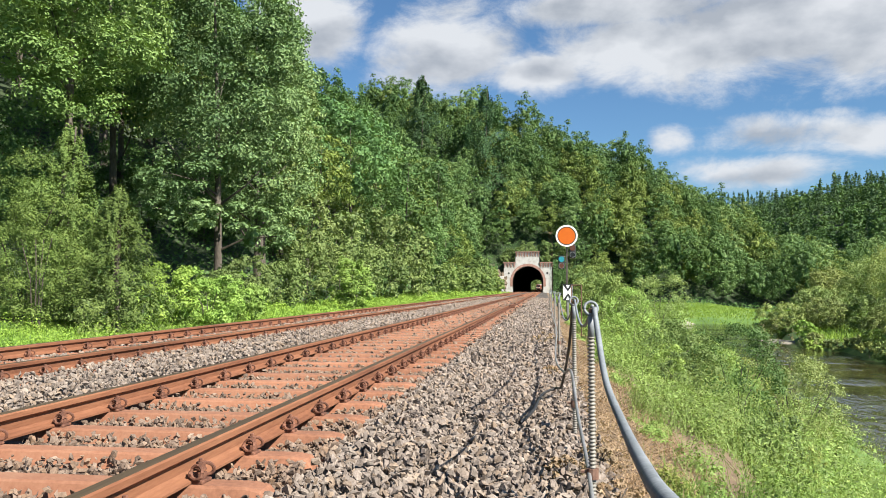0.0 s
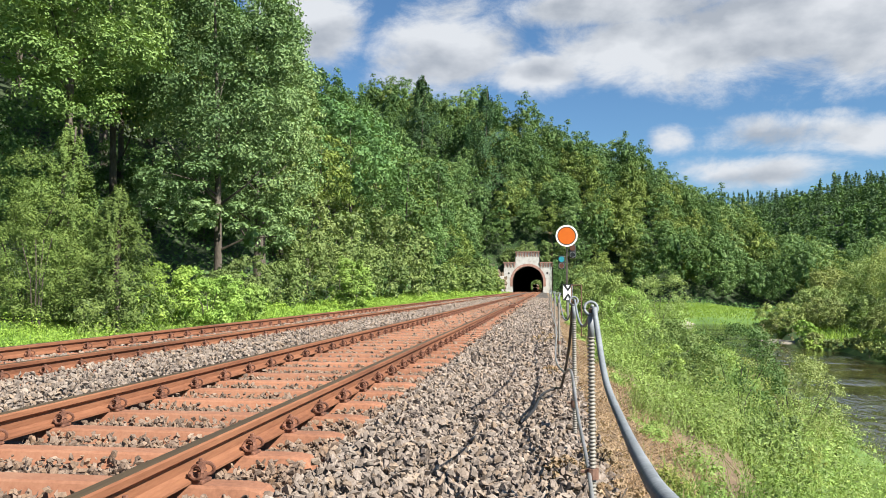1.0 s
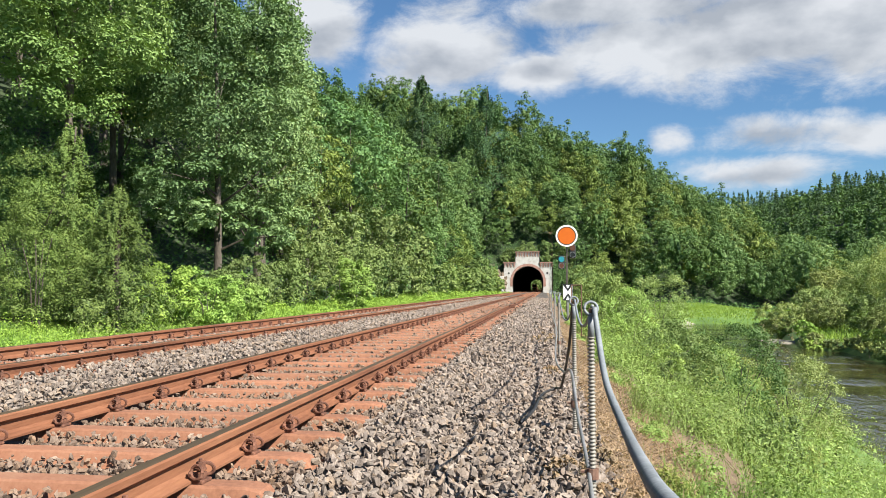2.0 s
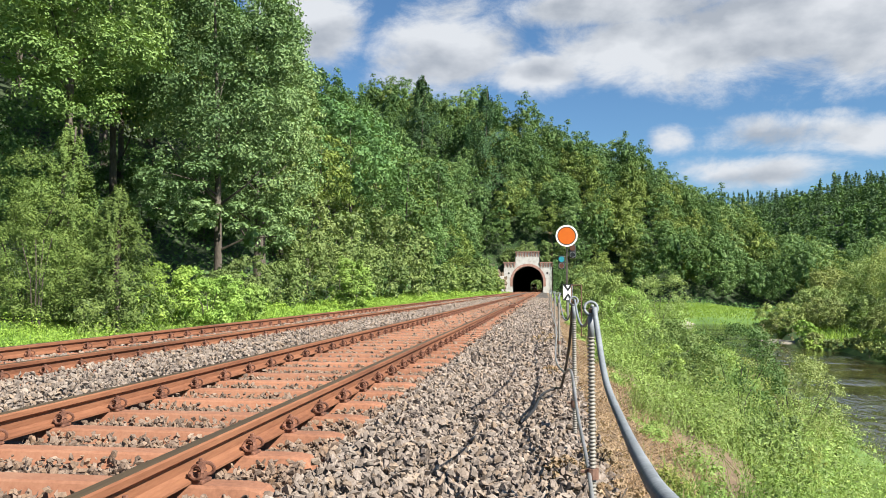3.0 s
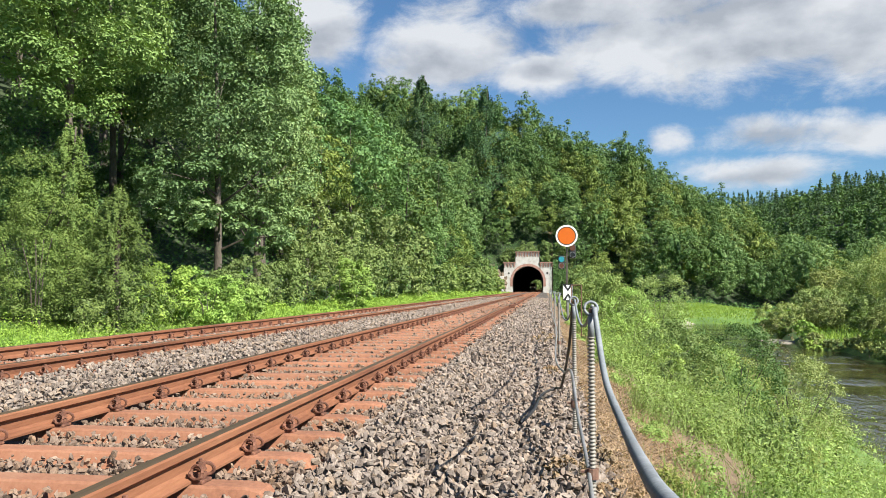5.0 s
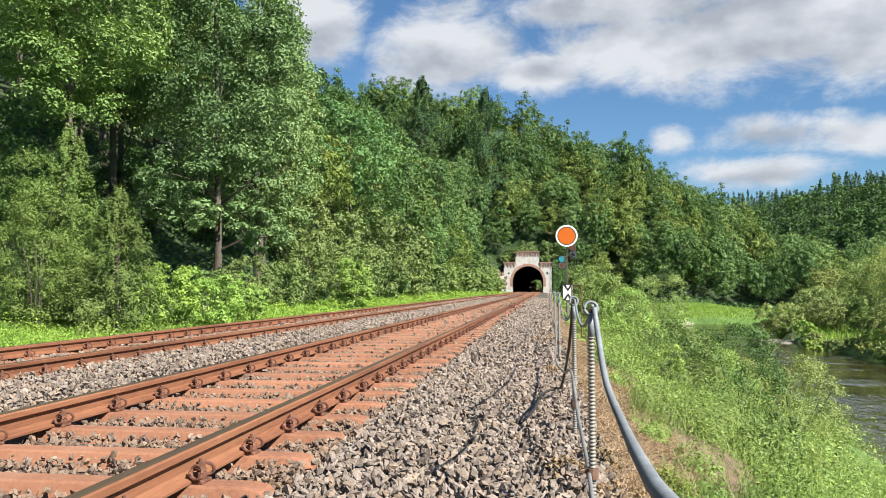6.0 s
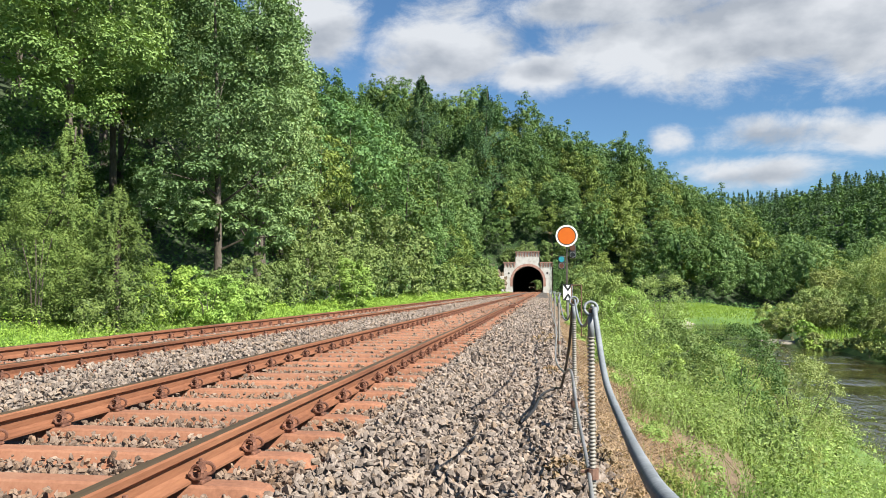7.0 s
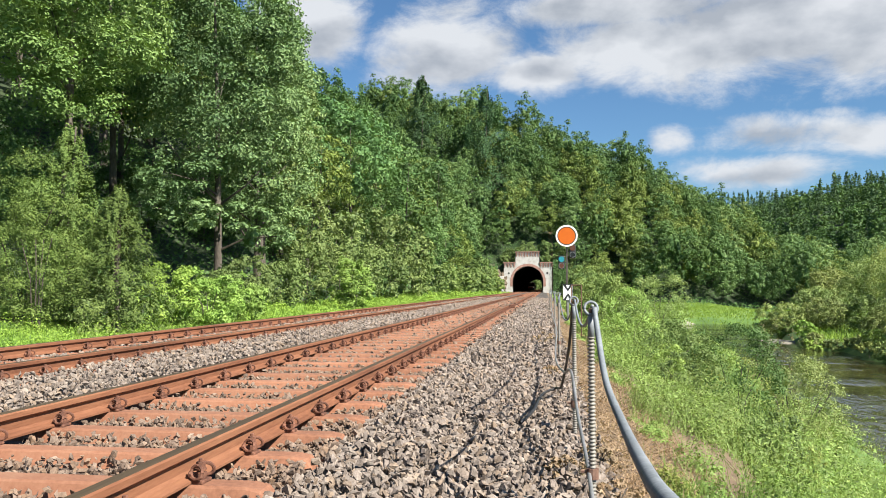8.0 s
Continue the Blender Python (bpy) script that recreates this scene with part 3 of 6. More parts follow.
def clip_mesh():
    """A rail clip: a clamp plate on the foot of the rail, a bolt with its nut, and a double spring ring."""
    bm = bmesh.new()
    box(bm, 0.030, 0.118, -0.046, 0.046, -0.152, -0.136, 0.005)
    box(bm, 0.064, 0.106, -0.022, 0.022, -0.138, -0.104, 0.005)
    rod(bm, (0.085, 0, -0.150), (0.085, 0, -0.046), 0.011, sides=8)
    rod(bm, (0.085, 0, -0.090), (0.085, 0, -0.060), 0.021, sides=6)
    rod(bm, (0.085, 0, -0.096), (0.085, 0, -0.090), 0.027, sides=12)
    # the spring: a closed loop on either side of the bolt, joined by a bow in front of it
    for side in (-1, 1):
        ring = [Vector((0.088 + 0.034 * math.cos(a), side * (0.044 + 0.016 * math.cos(a + 0.6)), -0.100 + 0.029 * math.sin(a))) for a in [2 * math.pi * k / 12 for k in range(13)]]
        tube(bm, ring, 0.0082, 6)
    tube(bm, [Vector((0.056, -0.050, -0.112)), Vector((0.050, -0.025, -0.100)), Vector((0.048, 0.0, -0.096)), Vector((0.050, 0.025, -0.100)), Vector((0.056, 0.050, -0.112))], 0.0082, 6)
    data = bpy.data.meshes.new("rail_clip")
    bm.normal_update()
    bm.to_mesh(data)
    bm.free()
    data.materials.append(CLIP_RUST)
    return data


def plain_clip_mesh():
    """The same clip with fewer faces, for the far part of the line."""
    bm = bmesh.new()
    box(bm, 0.035, 0.120, -0.055, 0.055, -0.152, -0.118)
    rod(bm, (0.085, 0, -0.118), (0.085, 0, -0.060), 0.02, sides=5)
    rod(bm, (0.085, -0.058, -0.095), (0.085, -0.042, -0.095), 0.03, sides=6)
    rod(bm, (0.085, 0.042, -0.095), (0.085, 0.058, -0.095), 0.03, sides=6)
    data = bpy.data.meshes.new("rail_clip")
    bm.to_mesh(data)
    bm.free()
    data.materials.append(CLIP_RUST)
    return data


def mesh_arrays(data):
    v = np.zeros(len(data.vertices) * 3)
    data.vertices.foreach_get("co", v)
    data.calc_loop_triangles()
    t = np.zeros(len(data.loop_triangles) * 3, np.int32)
    data.loop_triangles.foreach_get("vertices", t)
    return v.reshape(-1, 3), t.reshape(-1, 3)


def scatter_arrays(base, places, turns=None, scales=None):
    """One array of many copies of a triangle mesh, at the places, turned about z."""
    v, f = base
    n = len(places)
    turns = np.zeros(n) if turns is None else turns
    scales = np.ones((n, 3)) if scales is None else scales
    c, s = np.cos(turns)[:, None], np.sin(turns)[:, None]
    w = v[None] * scales[:, None]
    out = np.stack([w[..., 0] * c - w[..., 1] * s, w[..., 0] * s + w[..., 1] * c, w[..., 2]], -1) + np.asarray(places)[:, None]
    return out.reshape(-1, 3), (f[None] + (np.arange(n) * len(v))[:, None, None]).reshape(-1, f.shape[1])


def build_track(cx, label, nearest):
    track = tagged(new("railway_track"), label, "railway track", group="railway tracks")
    track.location = (cx, 0, 0)
    for x in (-RAIL_X, RAIL_X):
        build_rail(track, x)
    rng = np.random.default_rng(3 if cx == 0 else 4)
    sleeper, clip = SLEEPER, CLIP
    last = int((540 - FIRST) / SPACING)
    shift = 0.0 if cx == 0 else 0.22
    far_s, far_c, far_t = [], [], []
    for k in range(-4, last):
        y = FIRST + k * SPACING + shift + rng.normal() * 0.008
        one = Matrix.Translation((rng.normal() * 0.01, y, 0)) @ Matrix.Rotation(rng.normal() * 0.006, 4, "Z")
        if 0 <= k < nearest:
            share("sleeper", sleeper, track, one)
        else:
            far_s.append((float(drift(y)), y, 0))
        for rx in (-RAIL_X, RAIL_X):
            for side in (0.0, math.pi):
                if 0 <= k < min(nearest, 72):
                    share("rail_clip", clip if k < (34 if cx == 0 else 24) else PLAIN_CLIP, track, Matrix.Translation((rx, y, rng.normal() * 0.002)) @ Matrix.Rotation(side + rng.normal() * 0.05, 4, "Z"))
                elif 0 <= k < 170:
                    far_c.append((rx, y, 0))
                    far_t.append(side)
    plain = bmesh.new()
    box(plain, -1.2, 1.2, -0.075, 0.075, -0.25, -0.152)
    far_sleeper = bpy.data.meshes.new("far_sleeper")
    plain.to_mesh(far_sleeper)
    plain.free()
    v, f = scatter_arrays(mesh_arrays(far_sleeper), np.array(far_s))
    tagged(mesh_object("far_sleepers", v, f, SLEEPER_RUST, track), kind="stuff")
    v, f = scatter_arrays(mesh_arrays(PLAIN_CLIP), np.array(far_c), np.array(far_t))
    tagged(mesh_object("far_rail_clips", v, f, CLIP_RUST, track), kind="stuff")
    return track


def stone_shapes(rng, count):
    """Broken stones: squashed, sharp-edged lumps."""
    shapes = []
    for i in range(count):
        pts = rng.normal(size=(9, 3))
        pts = pts / np.linalg.norm(pts, axis=1, keepdims=True) * rng.uniform(0.58, 0.72, (9, 1))
        pts = pts * (1.2, rng.uniform(0.65, 1.0), rng.uniform(0.45, 0.8))
        bm = bmesh.new()
        for q in pts:
            bm.verts.new(q)
        bmesh.ops.convex_hull(bm, input=bm.verts)
        bmesh.ops.delete(bm, geom=[v for v in bm.verts if not v.link_faces], context="VERTS")
        data = bpy.data.meshes.new("shape")
        bm.to_mesh(data)
        bm.free()
        shapes.append(mesh_arrays(data))
        bpy.data.meshes.remove(data)
    return shapes


def build_ballast():
    rng = np.random.default_rng(11)
    shapes = stone_shapes(rng, 24)
    heaps = {"ballast": [[], [], 0], "track_ballast": [[], [], 0]}
    # strips across the bed: x range, y range, stones per square metre, size
    strips = [(-5.0, -1.0, 3.4, 9, 450, 0.039), (-1.0, 2.75, 2.3, 9, 740, 0.036), (-5.2, 2.75, 9, 18, 320, 0.047), (-5.4, 2.75, 18, 36, 130, 0.075), (-6.0, 2.75, 36, 80, 46, 0.11),
              (1.0, 2.7, 2.3, 9, 640, 0.035), (-5.0, 2.75, -3.0, 2.3, 200, 0.05)]
    for x0, x1, y0, y1, per, size in strips:
        n = int((x1 - x0) * (y1 - y0) * per)
        x, y = rng.uniform(x0, x1, n), rng.uniform(y0, y1, n)
        keep = ((y < 2.3) | (x - 2.395 > -0.80 * y)) & ~((np.abs(x) < 1.2) & (y > 16) & (rng.random(n) < np.clip((y - 12) / 60, 0, 0.35)))
        # sleepers stay clear of stones
        for cx, shift in ((0.0, 0.0), (-3.54, 0.22)):
            phase = np.abs((y - FIRST - shift + SPACING / 2) % SPACING - SPACING / 2)
            if cx == 0:
                keep &= ~((np.abs(x - cx) < 1.23) & (phase < 0.078 + 0.62 * size) & (rng.random(n) > 0.012))
            for rx in (-RAIL_X, RAIL_X):
                keep &= np.abs(x - cx - rx) > 0.072
        x, y = x[keep], y[keep]
        n = len(x)
        s = size * rng.uniform(0.5, 1.5, n)
        s = np.where(np.abs(x) < 1.2, 0.85 * s, s)
        z = bed_height(x, y) + 0.012 * rolling(x * 9, y * 9, 2.0) + rng.uniform(-0.034, 0.036, n)
        # a little heap on the shoulder beside the sleepers' ends
        z += 0.03 * np.exp(-((x - 1.55) / 0.25) ** 2)
        within = np.abs(x) < 1.22
        z += np.where(within, 0.016 * smoothstep(8, 30, y), 0)
        which = rng.integers(0, len(shapes), n) + len(shapes) * within
        for k, (v, f) in enumerate(shapes * 2):
            heap = heaps["ballast" if k < len(shapes) else "track_ballast"]
            sel = which == k
            m = int(sel.sum())
            if not m:
                continue
            q = rng.normal(size=(m, 4))
            q /= np.linalg.norm(q, axis=1, keepdims=True)
            q[:, 1:3] *= 0.8
            q /= np.linalg.norm(q, axis=1, keepdims=True)
            w, a, b, c = q.T
            R = np.stack([1 - 2 * (b * b + c * c), 2 * (a * b - c * w), 2 * (a * c + b * w), 2 * (a * b + c * w), 1 - 2 * (a * a + c * c), 2 * (b * c - a * w),
                          2 * (a * c - b * w), 2 * (b * c + a * w), 1 - 2 * (a * a + b * b)], -1).reshape(m, 3, 3)
            p = np.einsum("nij,vj->nvi", R, v) * s[sel][:, None, None] + np.stack([x[sel], y[sel], z[sel]], -1)[:, None]
            heap[0].append(p.reshape(-1, 3))
            heap[1].append((f[None] + (np.arange(m) * len(v))[:, None, None]).reshape(-1, 3) + heap[2])
            heap[2] += m * len(v)
    for name, material, label in (("ballast", STONE, "loose grey-brown crushed stone ballast beside the track"),
                                  ("track_ballast", STONE_RUSTY, "rust-dusted crushed stone between the sleepers")):
        stones = mesh_object(name, np.concatenate(heaps[name][0]), np.concatenate(heaps[name][1]), material)
        tagged(stones, label, "gravel", kind="stuff")


# ---- tunnel ----
def arch_points(radius, spring, n=22):
    """Outline of a horseshoe arch from one foot to the other: (x, z)."""
    pts = [(-radius * 0.96, -0.6), (-radius, spring * 0.5)]
    pts += [(-radius * math.cos(a), spring + radius * 1.0 * math.sin(a)) for a in [math.pi * k / n for k in range(n + 1)]]
    return pts + [(radius, spring * 0.5), (radius * 0.96, -0.6)]


ARCH_R, ARCH_SPRING = 4.15, 2.75


def build_tunnel():
    tunnel = tagged(new("tunnel"), "old double-track railway tunnel with a limewashed castellated portal", "tunnel", kind="structure")
    tunnel.location = (TUNNEL_X, PORTAL_Y, 0)
    inner, outer = arch_points(ARCH_R, ARCH_SPRING), arch_points(ARCH_R + 0.6, ARCH_SPRING)
    bm = bmesh.new()
    length = FAR_Y - PORTAL_Y
    rows = [[[bm.verts.new((x + float(drift(y + PORTAL_Y)), y, z)) for x, z in line] for line in (inner, outer)] for y in (0.35, length)]
    n = len(inner)
    for i in range(n - 1):
        bm.faces.new((rows[0][0][i], rows[0][0][i + 1], rows[1][0][i + 1], rows[1][0][i]))
        bm.faces.new((rows[0][1][i + 1], rows[0][1][i], rows[1][1][i], rows[1][1][i + 1]))
        for r in (0, 1):
            bm.faces.new((rows[r][0][i], rows[r][1][i], rows[r][1][i + 1], rows[r][0][i + 1]))
    bmesh.ops.recalc_face_normals(bm, faces=bm.faces)
    part("lining", bm, SOOT_BRICK, tunnel, "soot-blackened masonry lining")
    # the face: a wall round the arch, stepped up in the middle
    for y0, y1, name in ((0.0, 0.9, "portal_wall"), (length - 0.9, length, "far_portal_wall")):
        bm = bmesh.new()
        side = float(drift(PORTAL_Y + y0))
        outline = [(-6.5, -1.0), (-6.5, 7.75), (-3.3, 7.75), (-3.3, 10.65), (3.1, 10.65), (3.1, 7.75), (6.5, 7.75), (6.5, -1.0)]
        hole = arch_points(ARCH_R + 0.02, ARCH_SPRING)
        for flip, y in ((False, y0), (True, y1)):
            vo = [bm.verts.new((x + side, y, z)) for x, z in outline]
            vi = [bm.verts.new((x + side, y, z)) for x, z in hole]
            # fan strips between the arch and the outline
            def strip(cut, corners):
                loop = cut + corners
                f = bm.faces.new(loop)
                return f
            m = len(vi)
            a, b = m // 4, m - 1 - m // 4
            strip(vi[:a + 1][::-1], [vo[0], vo[1], vo[2]])
            strip(vi[a:m // 2 + 1][::-1], [vo[2], vo[3]])
            strip(vi[m // 2:b + 1][::-1], [vo[3], vo[4], vo[5]])
            strip(vi[b:][::-1], [vo[5], vo[6], vo[7]])
            if flip:
                for p, q in zip(range(len(vo)), range(1, len(vo))):
                    bm.faces.new((front_o[p], front_o[q], vo[q], vo[p]))
                for p in range(m - 1):
                    bm.faces.new((front_i[p + 1], front_i[p], vi[p], vi[p + 1]))
            front_o, front_i = vo, vi
        bmesh.ops.triangulate(bm, faces=bm.faces)
        bmesh.ops.recalc_face_normals(bm, faces=bm.faces)
        part(name, bm, LIMEWASH, tunnel, "limewashed stone portal wall")
    # voussoirs of red sandstone round the arch
    ring = arch_points(ARCH_R, ARCH_SPRING, 21)[1:-1]
    for i, ((x0, z0), (x1, z1)) in enumerate(zip(ring, ring[1:])):
        bm = bmesh.new()
        def lift(x, z, r):
            d = Vector((x, max(z - ARCH_SPRING, 0))).normalized()
            return (x + d.x * r, z + d.y * r)
        quad = [(x0, z0), lift(x0, z0, 0.68), lift(x1, z1, 0.68), (x1, z1)]
        mid = (sum(q[0] for q in quad) / 4, sum(q[1] for q in quad) / 4)
        quad = [(mid[0] + (x - mid[0]) * 0.98, mid[1] + (z - mid[1]) * 0.98) for x, z in quad]
        va = [bm.verts.new((x, -0.06, z)) for x, z in quad]
        vb = [bm.verts.new((x, 0.5, z)) for x, z in quad]
        for k in range(4):
            bm.faces.new((va[k], va[(k + 1) % 4], vb[(k + 1) % 4], vb[k]))
        bm.faces.new(va[::-1])
        bm.faces.new(vb)
        bmesh.ops.recalc_face_normals(bm, faces=bm.faces)
        part("arch_stone", bm, RED_STONE, tunnel, "red sandstone arch block" if i == 0 else "")
    # parapets: coping slabs on rows of small red corbels
    for x0, x1, top in ((-6.65, -3.3, 7.75), (-3.45, 3.25, 10.65), (3.1, 6.65, 7.75)):
        part("coping", box(bmesh.new(), x0, x1, -0.32, 1.0, top, top + 0.24, 0.03), RED_STONE, tunnel, "red sandstone coping")
        n = int((x1 - x0) / 0.70)
        for k in range(n):
            cx = x0 + (k + 0.5) * (x1 - x0) / n
            bm = box(bmesh.new(), cx - 0.17, cx + 0.17, -0.24, 0.05, top - 0.62, top - 0.003, 0.02)
            box(bm, cx - 0.14, cx + 0.14, -0.14, 0.05, top - 1.15, top - 0.62, 0.02)
            part("corbel", bm, RED_STONE, tunnel)
    # round drain holes: black discs on the wall paint their shaded insides
    for x in (-5.2, 5.2):
        bm = bmesh.new()
        rod(bm, (x, -0.03, 5.0), (x, 0.05, 5.0), 0.27, sides=16)
        part("drain_hole", bm, BLACK_PAINT, tunnel, "black disc standing in for the shaded inside of a round drain hole")
    # buttress beside the face
    part("buttress", box(bmesh.new(), -7.5, -6.6, -1.6, 0.9, -1.0, 4.2, 0.08), LIMEWASH, tunnel, "stepped stone buttress")
    part("buttress", box(bmesh.new(), -8.2, -7.5, -2.4, 0.9, -1.0, 2.4, 0.08), LIMEWASH, tunnel)
    return tunnel


# ---- train ----
def paint(name, color, rough=0.35, metal=0.0):
    return surface(name, tuple(c * 0.85 for c in color), color, tuple(min(1, c * 1.12) for c in color), 1.5, 20, rough, metal, 0.03, 0.001)


def glow(name, color, strength):
    m, nodes, links, p = node_material(name)
    p.inputs["Base Color"].default_value = (*color, 1)
    p.inputs["Emission Color"].default_value = (*color, 1)
    p.inputs["Emission Strength"].default_value = strength
    return m


def build_train():
    """A two-part diesel railcar; its front looks to -y, its origin lies on the rails below the front."""
    red, grey, dark = paint("train_red", (0.20, 0.035, 0.022)), paint("train_grey", (0.30, 0.30, 0.31)), paint("train_underframe", (0.03, 0.03, 0.032), 0.7)
    cream = paint("train_cream", (0.42, 0.35, 0.24))
    glass = paint("train_glass", (0.012, 0.014, 0.016), 0.08)
    lamp = glow("headlight", (1.0, 0.93, 0.78), 0.55)
    train = tagged(new("train"), "red diesel railcar with a cream band and lit headlights", "train")
    section = [(-1.42, 0.55), (1.42, 0.55), (1.46, 1.2), (1.44, 2.5), (1.30, 3.25), (0.9, 3.7), (0.0, 3.85), (-0.9, 3.7), (-1.30, 3.25), (-1.44, 2.5), (-1.46, 1.2)]
    for k in range(2):
        y0 = 0.35 + k * 24.4
        bm = profile_along_y(bmesh.new(), section, y0, y0 + 23.6)
        if k == 0:
            nose = [v for v in bm.verts if v.co.y < y0 + 0.1]
            for v in nose:
                v.co.x *= 0.93
                v.co.y += 0.55 * max(0, (v.co.z - 1.6) / 2.2)
        body = part("body", bm, red, train, "red painted car body")
        part("roof", profile_along_y(bmesh.new(), [(-1.31, 3.26), (1.31, 3.26), (0.92, 3.76), (0.0, 3.92), (-0.92, 3.76)], y0 + 0.8, y0 + 23.5), grey, train, "grey roof")
        part("underframe", box(bmesh.new(), -1.25, 1.25, y0 + 0.6, y0 + 23.0, 0.32, 0.56, 0.04), dark, train, "black underframe")
        for side in (-1, 1):
            part("band", box(bmesh.new(), side * 1.475 - 0.015, side * 1.475 + 0.015, y0 + 0.5, y0 + 23.5, 1.22, 1.42), cream, train, "cream stripe along the side")
            for j in range(8):
                part("window", box(bmesh.new(), side * 1.462 - 0.02, side * 1.462 + 0.02, y0 + 1.9 + j * 2.7, y0 + 3.9 + j * 2.7, 1.75, 2.55, 0.01), glass, train, "dark tinted side window")
        for by in (3.6, 20.0):
            bogie = part("bogie", box(bmesh.new(), -1.05, 1.05, y0 + by - 1.5, y0 + by + 1.5, 0.22, 0.5, 0.04), dark, train, "black bogie frame")
            for wy in (-0.95, 0.95):
                for wx in (-RAIL_X, RAIL_X):
                    bm = bmesh.new()
                    rod(bm, (wx - 0.065, y0 + by + wy, 0.42), (wx + 0.065, y0 + by + wy, 0.42), 0.42, sides=20)
                    part("wheel", bm, dark, bogie, "steel wheel")
    bm = bmesh.new()
    v = [bm.verts.new(q) for q in ((-1.12, 0.47, 2.0), (1.12, 0.47, 2.0), (1.02, 0.80, 3.15), (-1.02, 0.80, 3.15), (-1.12, 0.36, 2.0), (1.12, 0.36, 2.0), (1.02, 0.69, 3.15), (-1.02, 0.69, 3.15))]
    for q in ((0, 1, 2, 3), (7, 6, 5, 4), (4, 5, 1, 0), (5, 6, 2, 1), (6, 7, 3, 2), (7, 4, 0, 3)):
        bm.faces.new([v[i] for i in q])
    part("windscreen", bm, glass, train, "dark windscreen")
    part("front_band", box(bmesh.new(), -1.30, 1.30, 0.31, 0.36, 1.62, 1.86, 0.01), cream, train, "cream front stripe")
    part("buffer_beam", box(bmesh.new(), -1.3, 1.3, 0.15, 0.5, 0.62, 1.0, 0.03), dark, train, "black buffer beam")
    for x in (-0.875, 0.875):
        bm = bmesh.new()
        rod(bm, (x, 0.2, 1.03), (x, -0.25, 1.03), 0.09, sides=12)
        rod(bm, (x, -0.25, 1.03), (x, -0.30, 1.03), 0.24, sides=16)
        part("buffer", bm, dark, train, "round buffer")
    for x, z, y in ((-0.98, 1.42, 0.34), (0.98, 1.42, 0.34), (0.0, 3.42, 0.86)):
        bm = bmesh.new()
        rod(bm, (x, y + 0.05, z), (x, y - 0.05, z), 0.12, sides=16)
        part("headlight", bm, lamp, train, "round lit headlight")
    return train


# ---- trees and bushes ----
def trunk_mesh(rng, height, radius, limbs, spread, start=0.3):
    """A tapered trunk, slightly bent, with limbs that rise into the crown."""
    bm = bmesh.new()
    lean = rng.normal(size=2) * 0.02 * height
    spine = [Vector((lean[0] * t * t, lean[1] * t * t, -0.6 + (height + 0.6) * t)) for t in np.linspace(0, 1, 8)]
    tube(bm, spine, lambda s: radius * (1.25 - 0.25 * min(1, s / 1.0)) * max(0.12, 1 - 0.9 * s / (height + 0.6)), 8)
    for k in range(limbs):
        t = rng.uniform(start, 0.9)
        a = rng.uniform(0, 2 * math.pi)
        root = Vector((lean[0] * t * t, lean[1] * t * t, height * t))
        reach = spread * (1.1 - t) * rng.uniform(0.7, 1.1)
        way = Vector((math.cos(a), math.sin(a), 0))
        tube(bm, [root, root + way * reach * 0.5 + Vector((0, 0, reach * 0.35)), root + way * reach + Vector((0, 0, reach * 0.85))],
             lambda s: max(0.015, radius * 0.38 * (1.1 - t) * (1 - 0.8 * s / (reach * 1.4 + 0.1))), 5)
    return bm


def broad_tree(rng, height, width, leaves, leaf, lobes=34, low=0.25, material=None, trunk=0.2, lobe=0.34, boughs=()):
    """A broad-leaved tree: trunk with limbs, an uneven crown and low spreading boughs."""
    tree = new("tree")
    part("trunk", trunk_mesh(rng, height * 0.82, trunk, 9, width * 0.36, low + 0.1), BARK, tree, "grey-brown trunk", smooth=True)
    mid = height * (1 + low) / 2
    v, f = crown_arrays(rng, leaves, (0, 0, mid), (width / 2, width / 2, height * (1 - low) / 2), lobes, lobe, 0.5, -0.8, leaf, loose=0.45, up=0.35, single=leaf > 0.3, boughs=12 if leaf > 0.3 else 22)
    for x, y, z, rx, rz, count in boughs:
        bv, bf = crown_arrays(rng, count, (x, y, z), (rx, rx * 0.8, rz), 26, 0.42, 0.6, -0.8, leaf, up=0.8, flat=0.55, boughs=5)
        f = np.concatenate([f, bf + len(v)])
        v = np.concatenate([v, bv])
        bm = tube(bmesh.new(), [Vector((0, 0, z - 0.5)), Vector((x * 0.5, y * 0.5, z)), Vector((x * 1.3, y * 1.3, z + 0.1))], lambda d: max(0.01, 0.06 - 0.015 * d), 5)
        part("limb", bm, BARK, tree)
    mesh_object("crown", v, f, material or LEAF_WOOD, tree)
    return tree


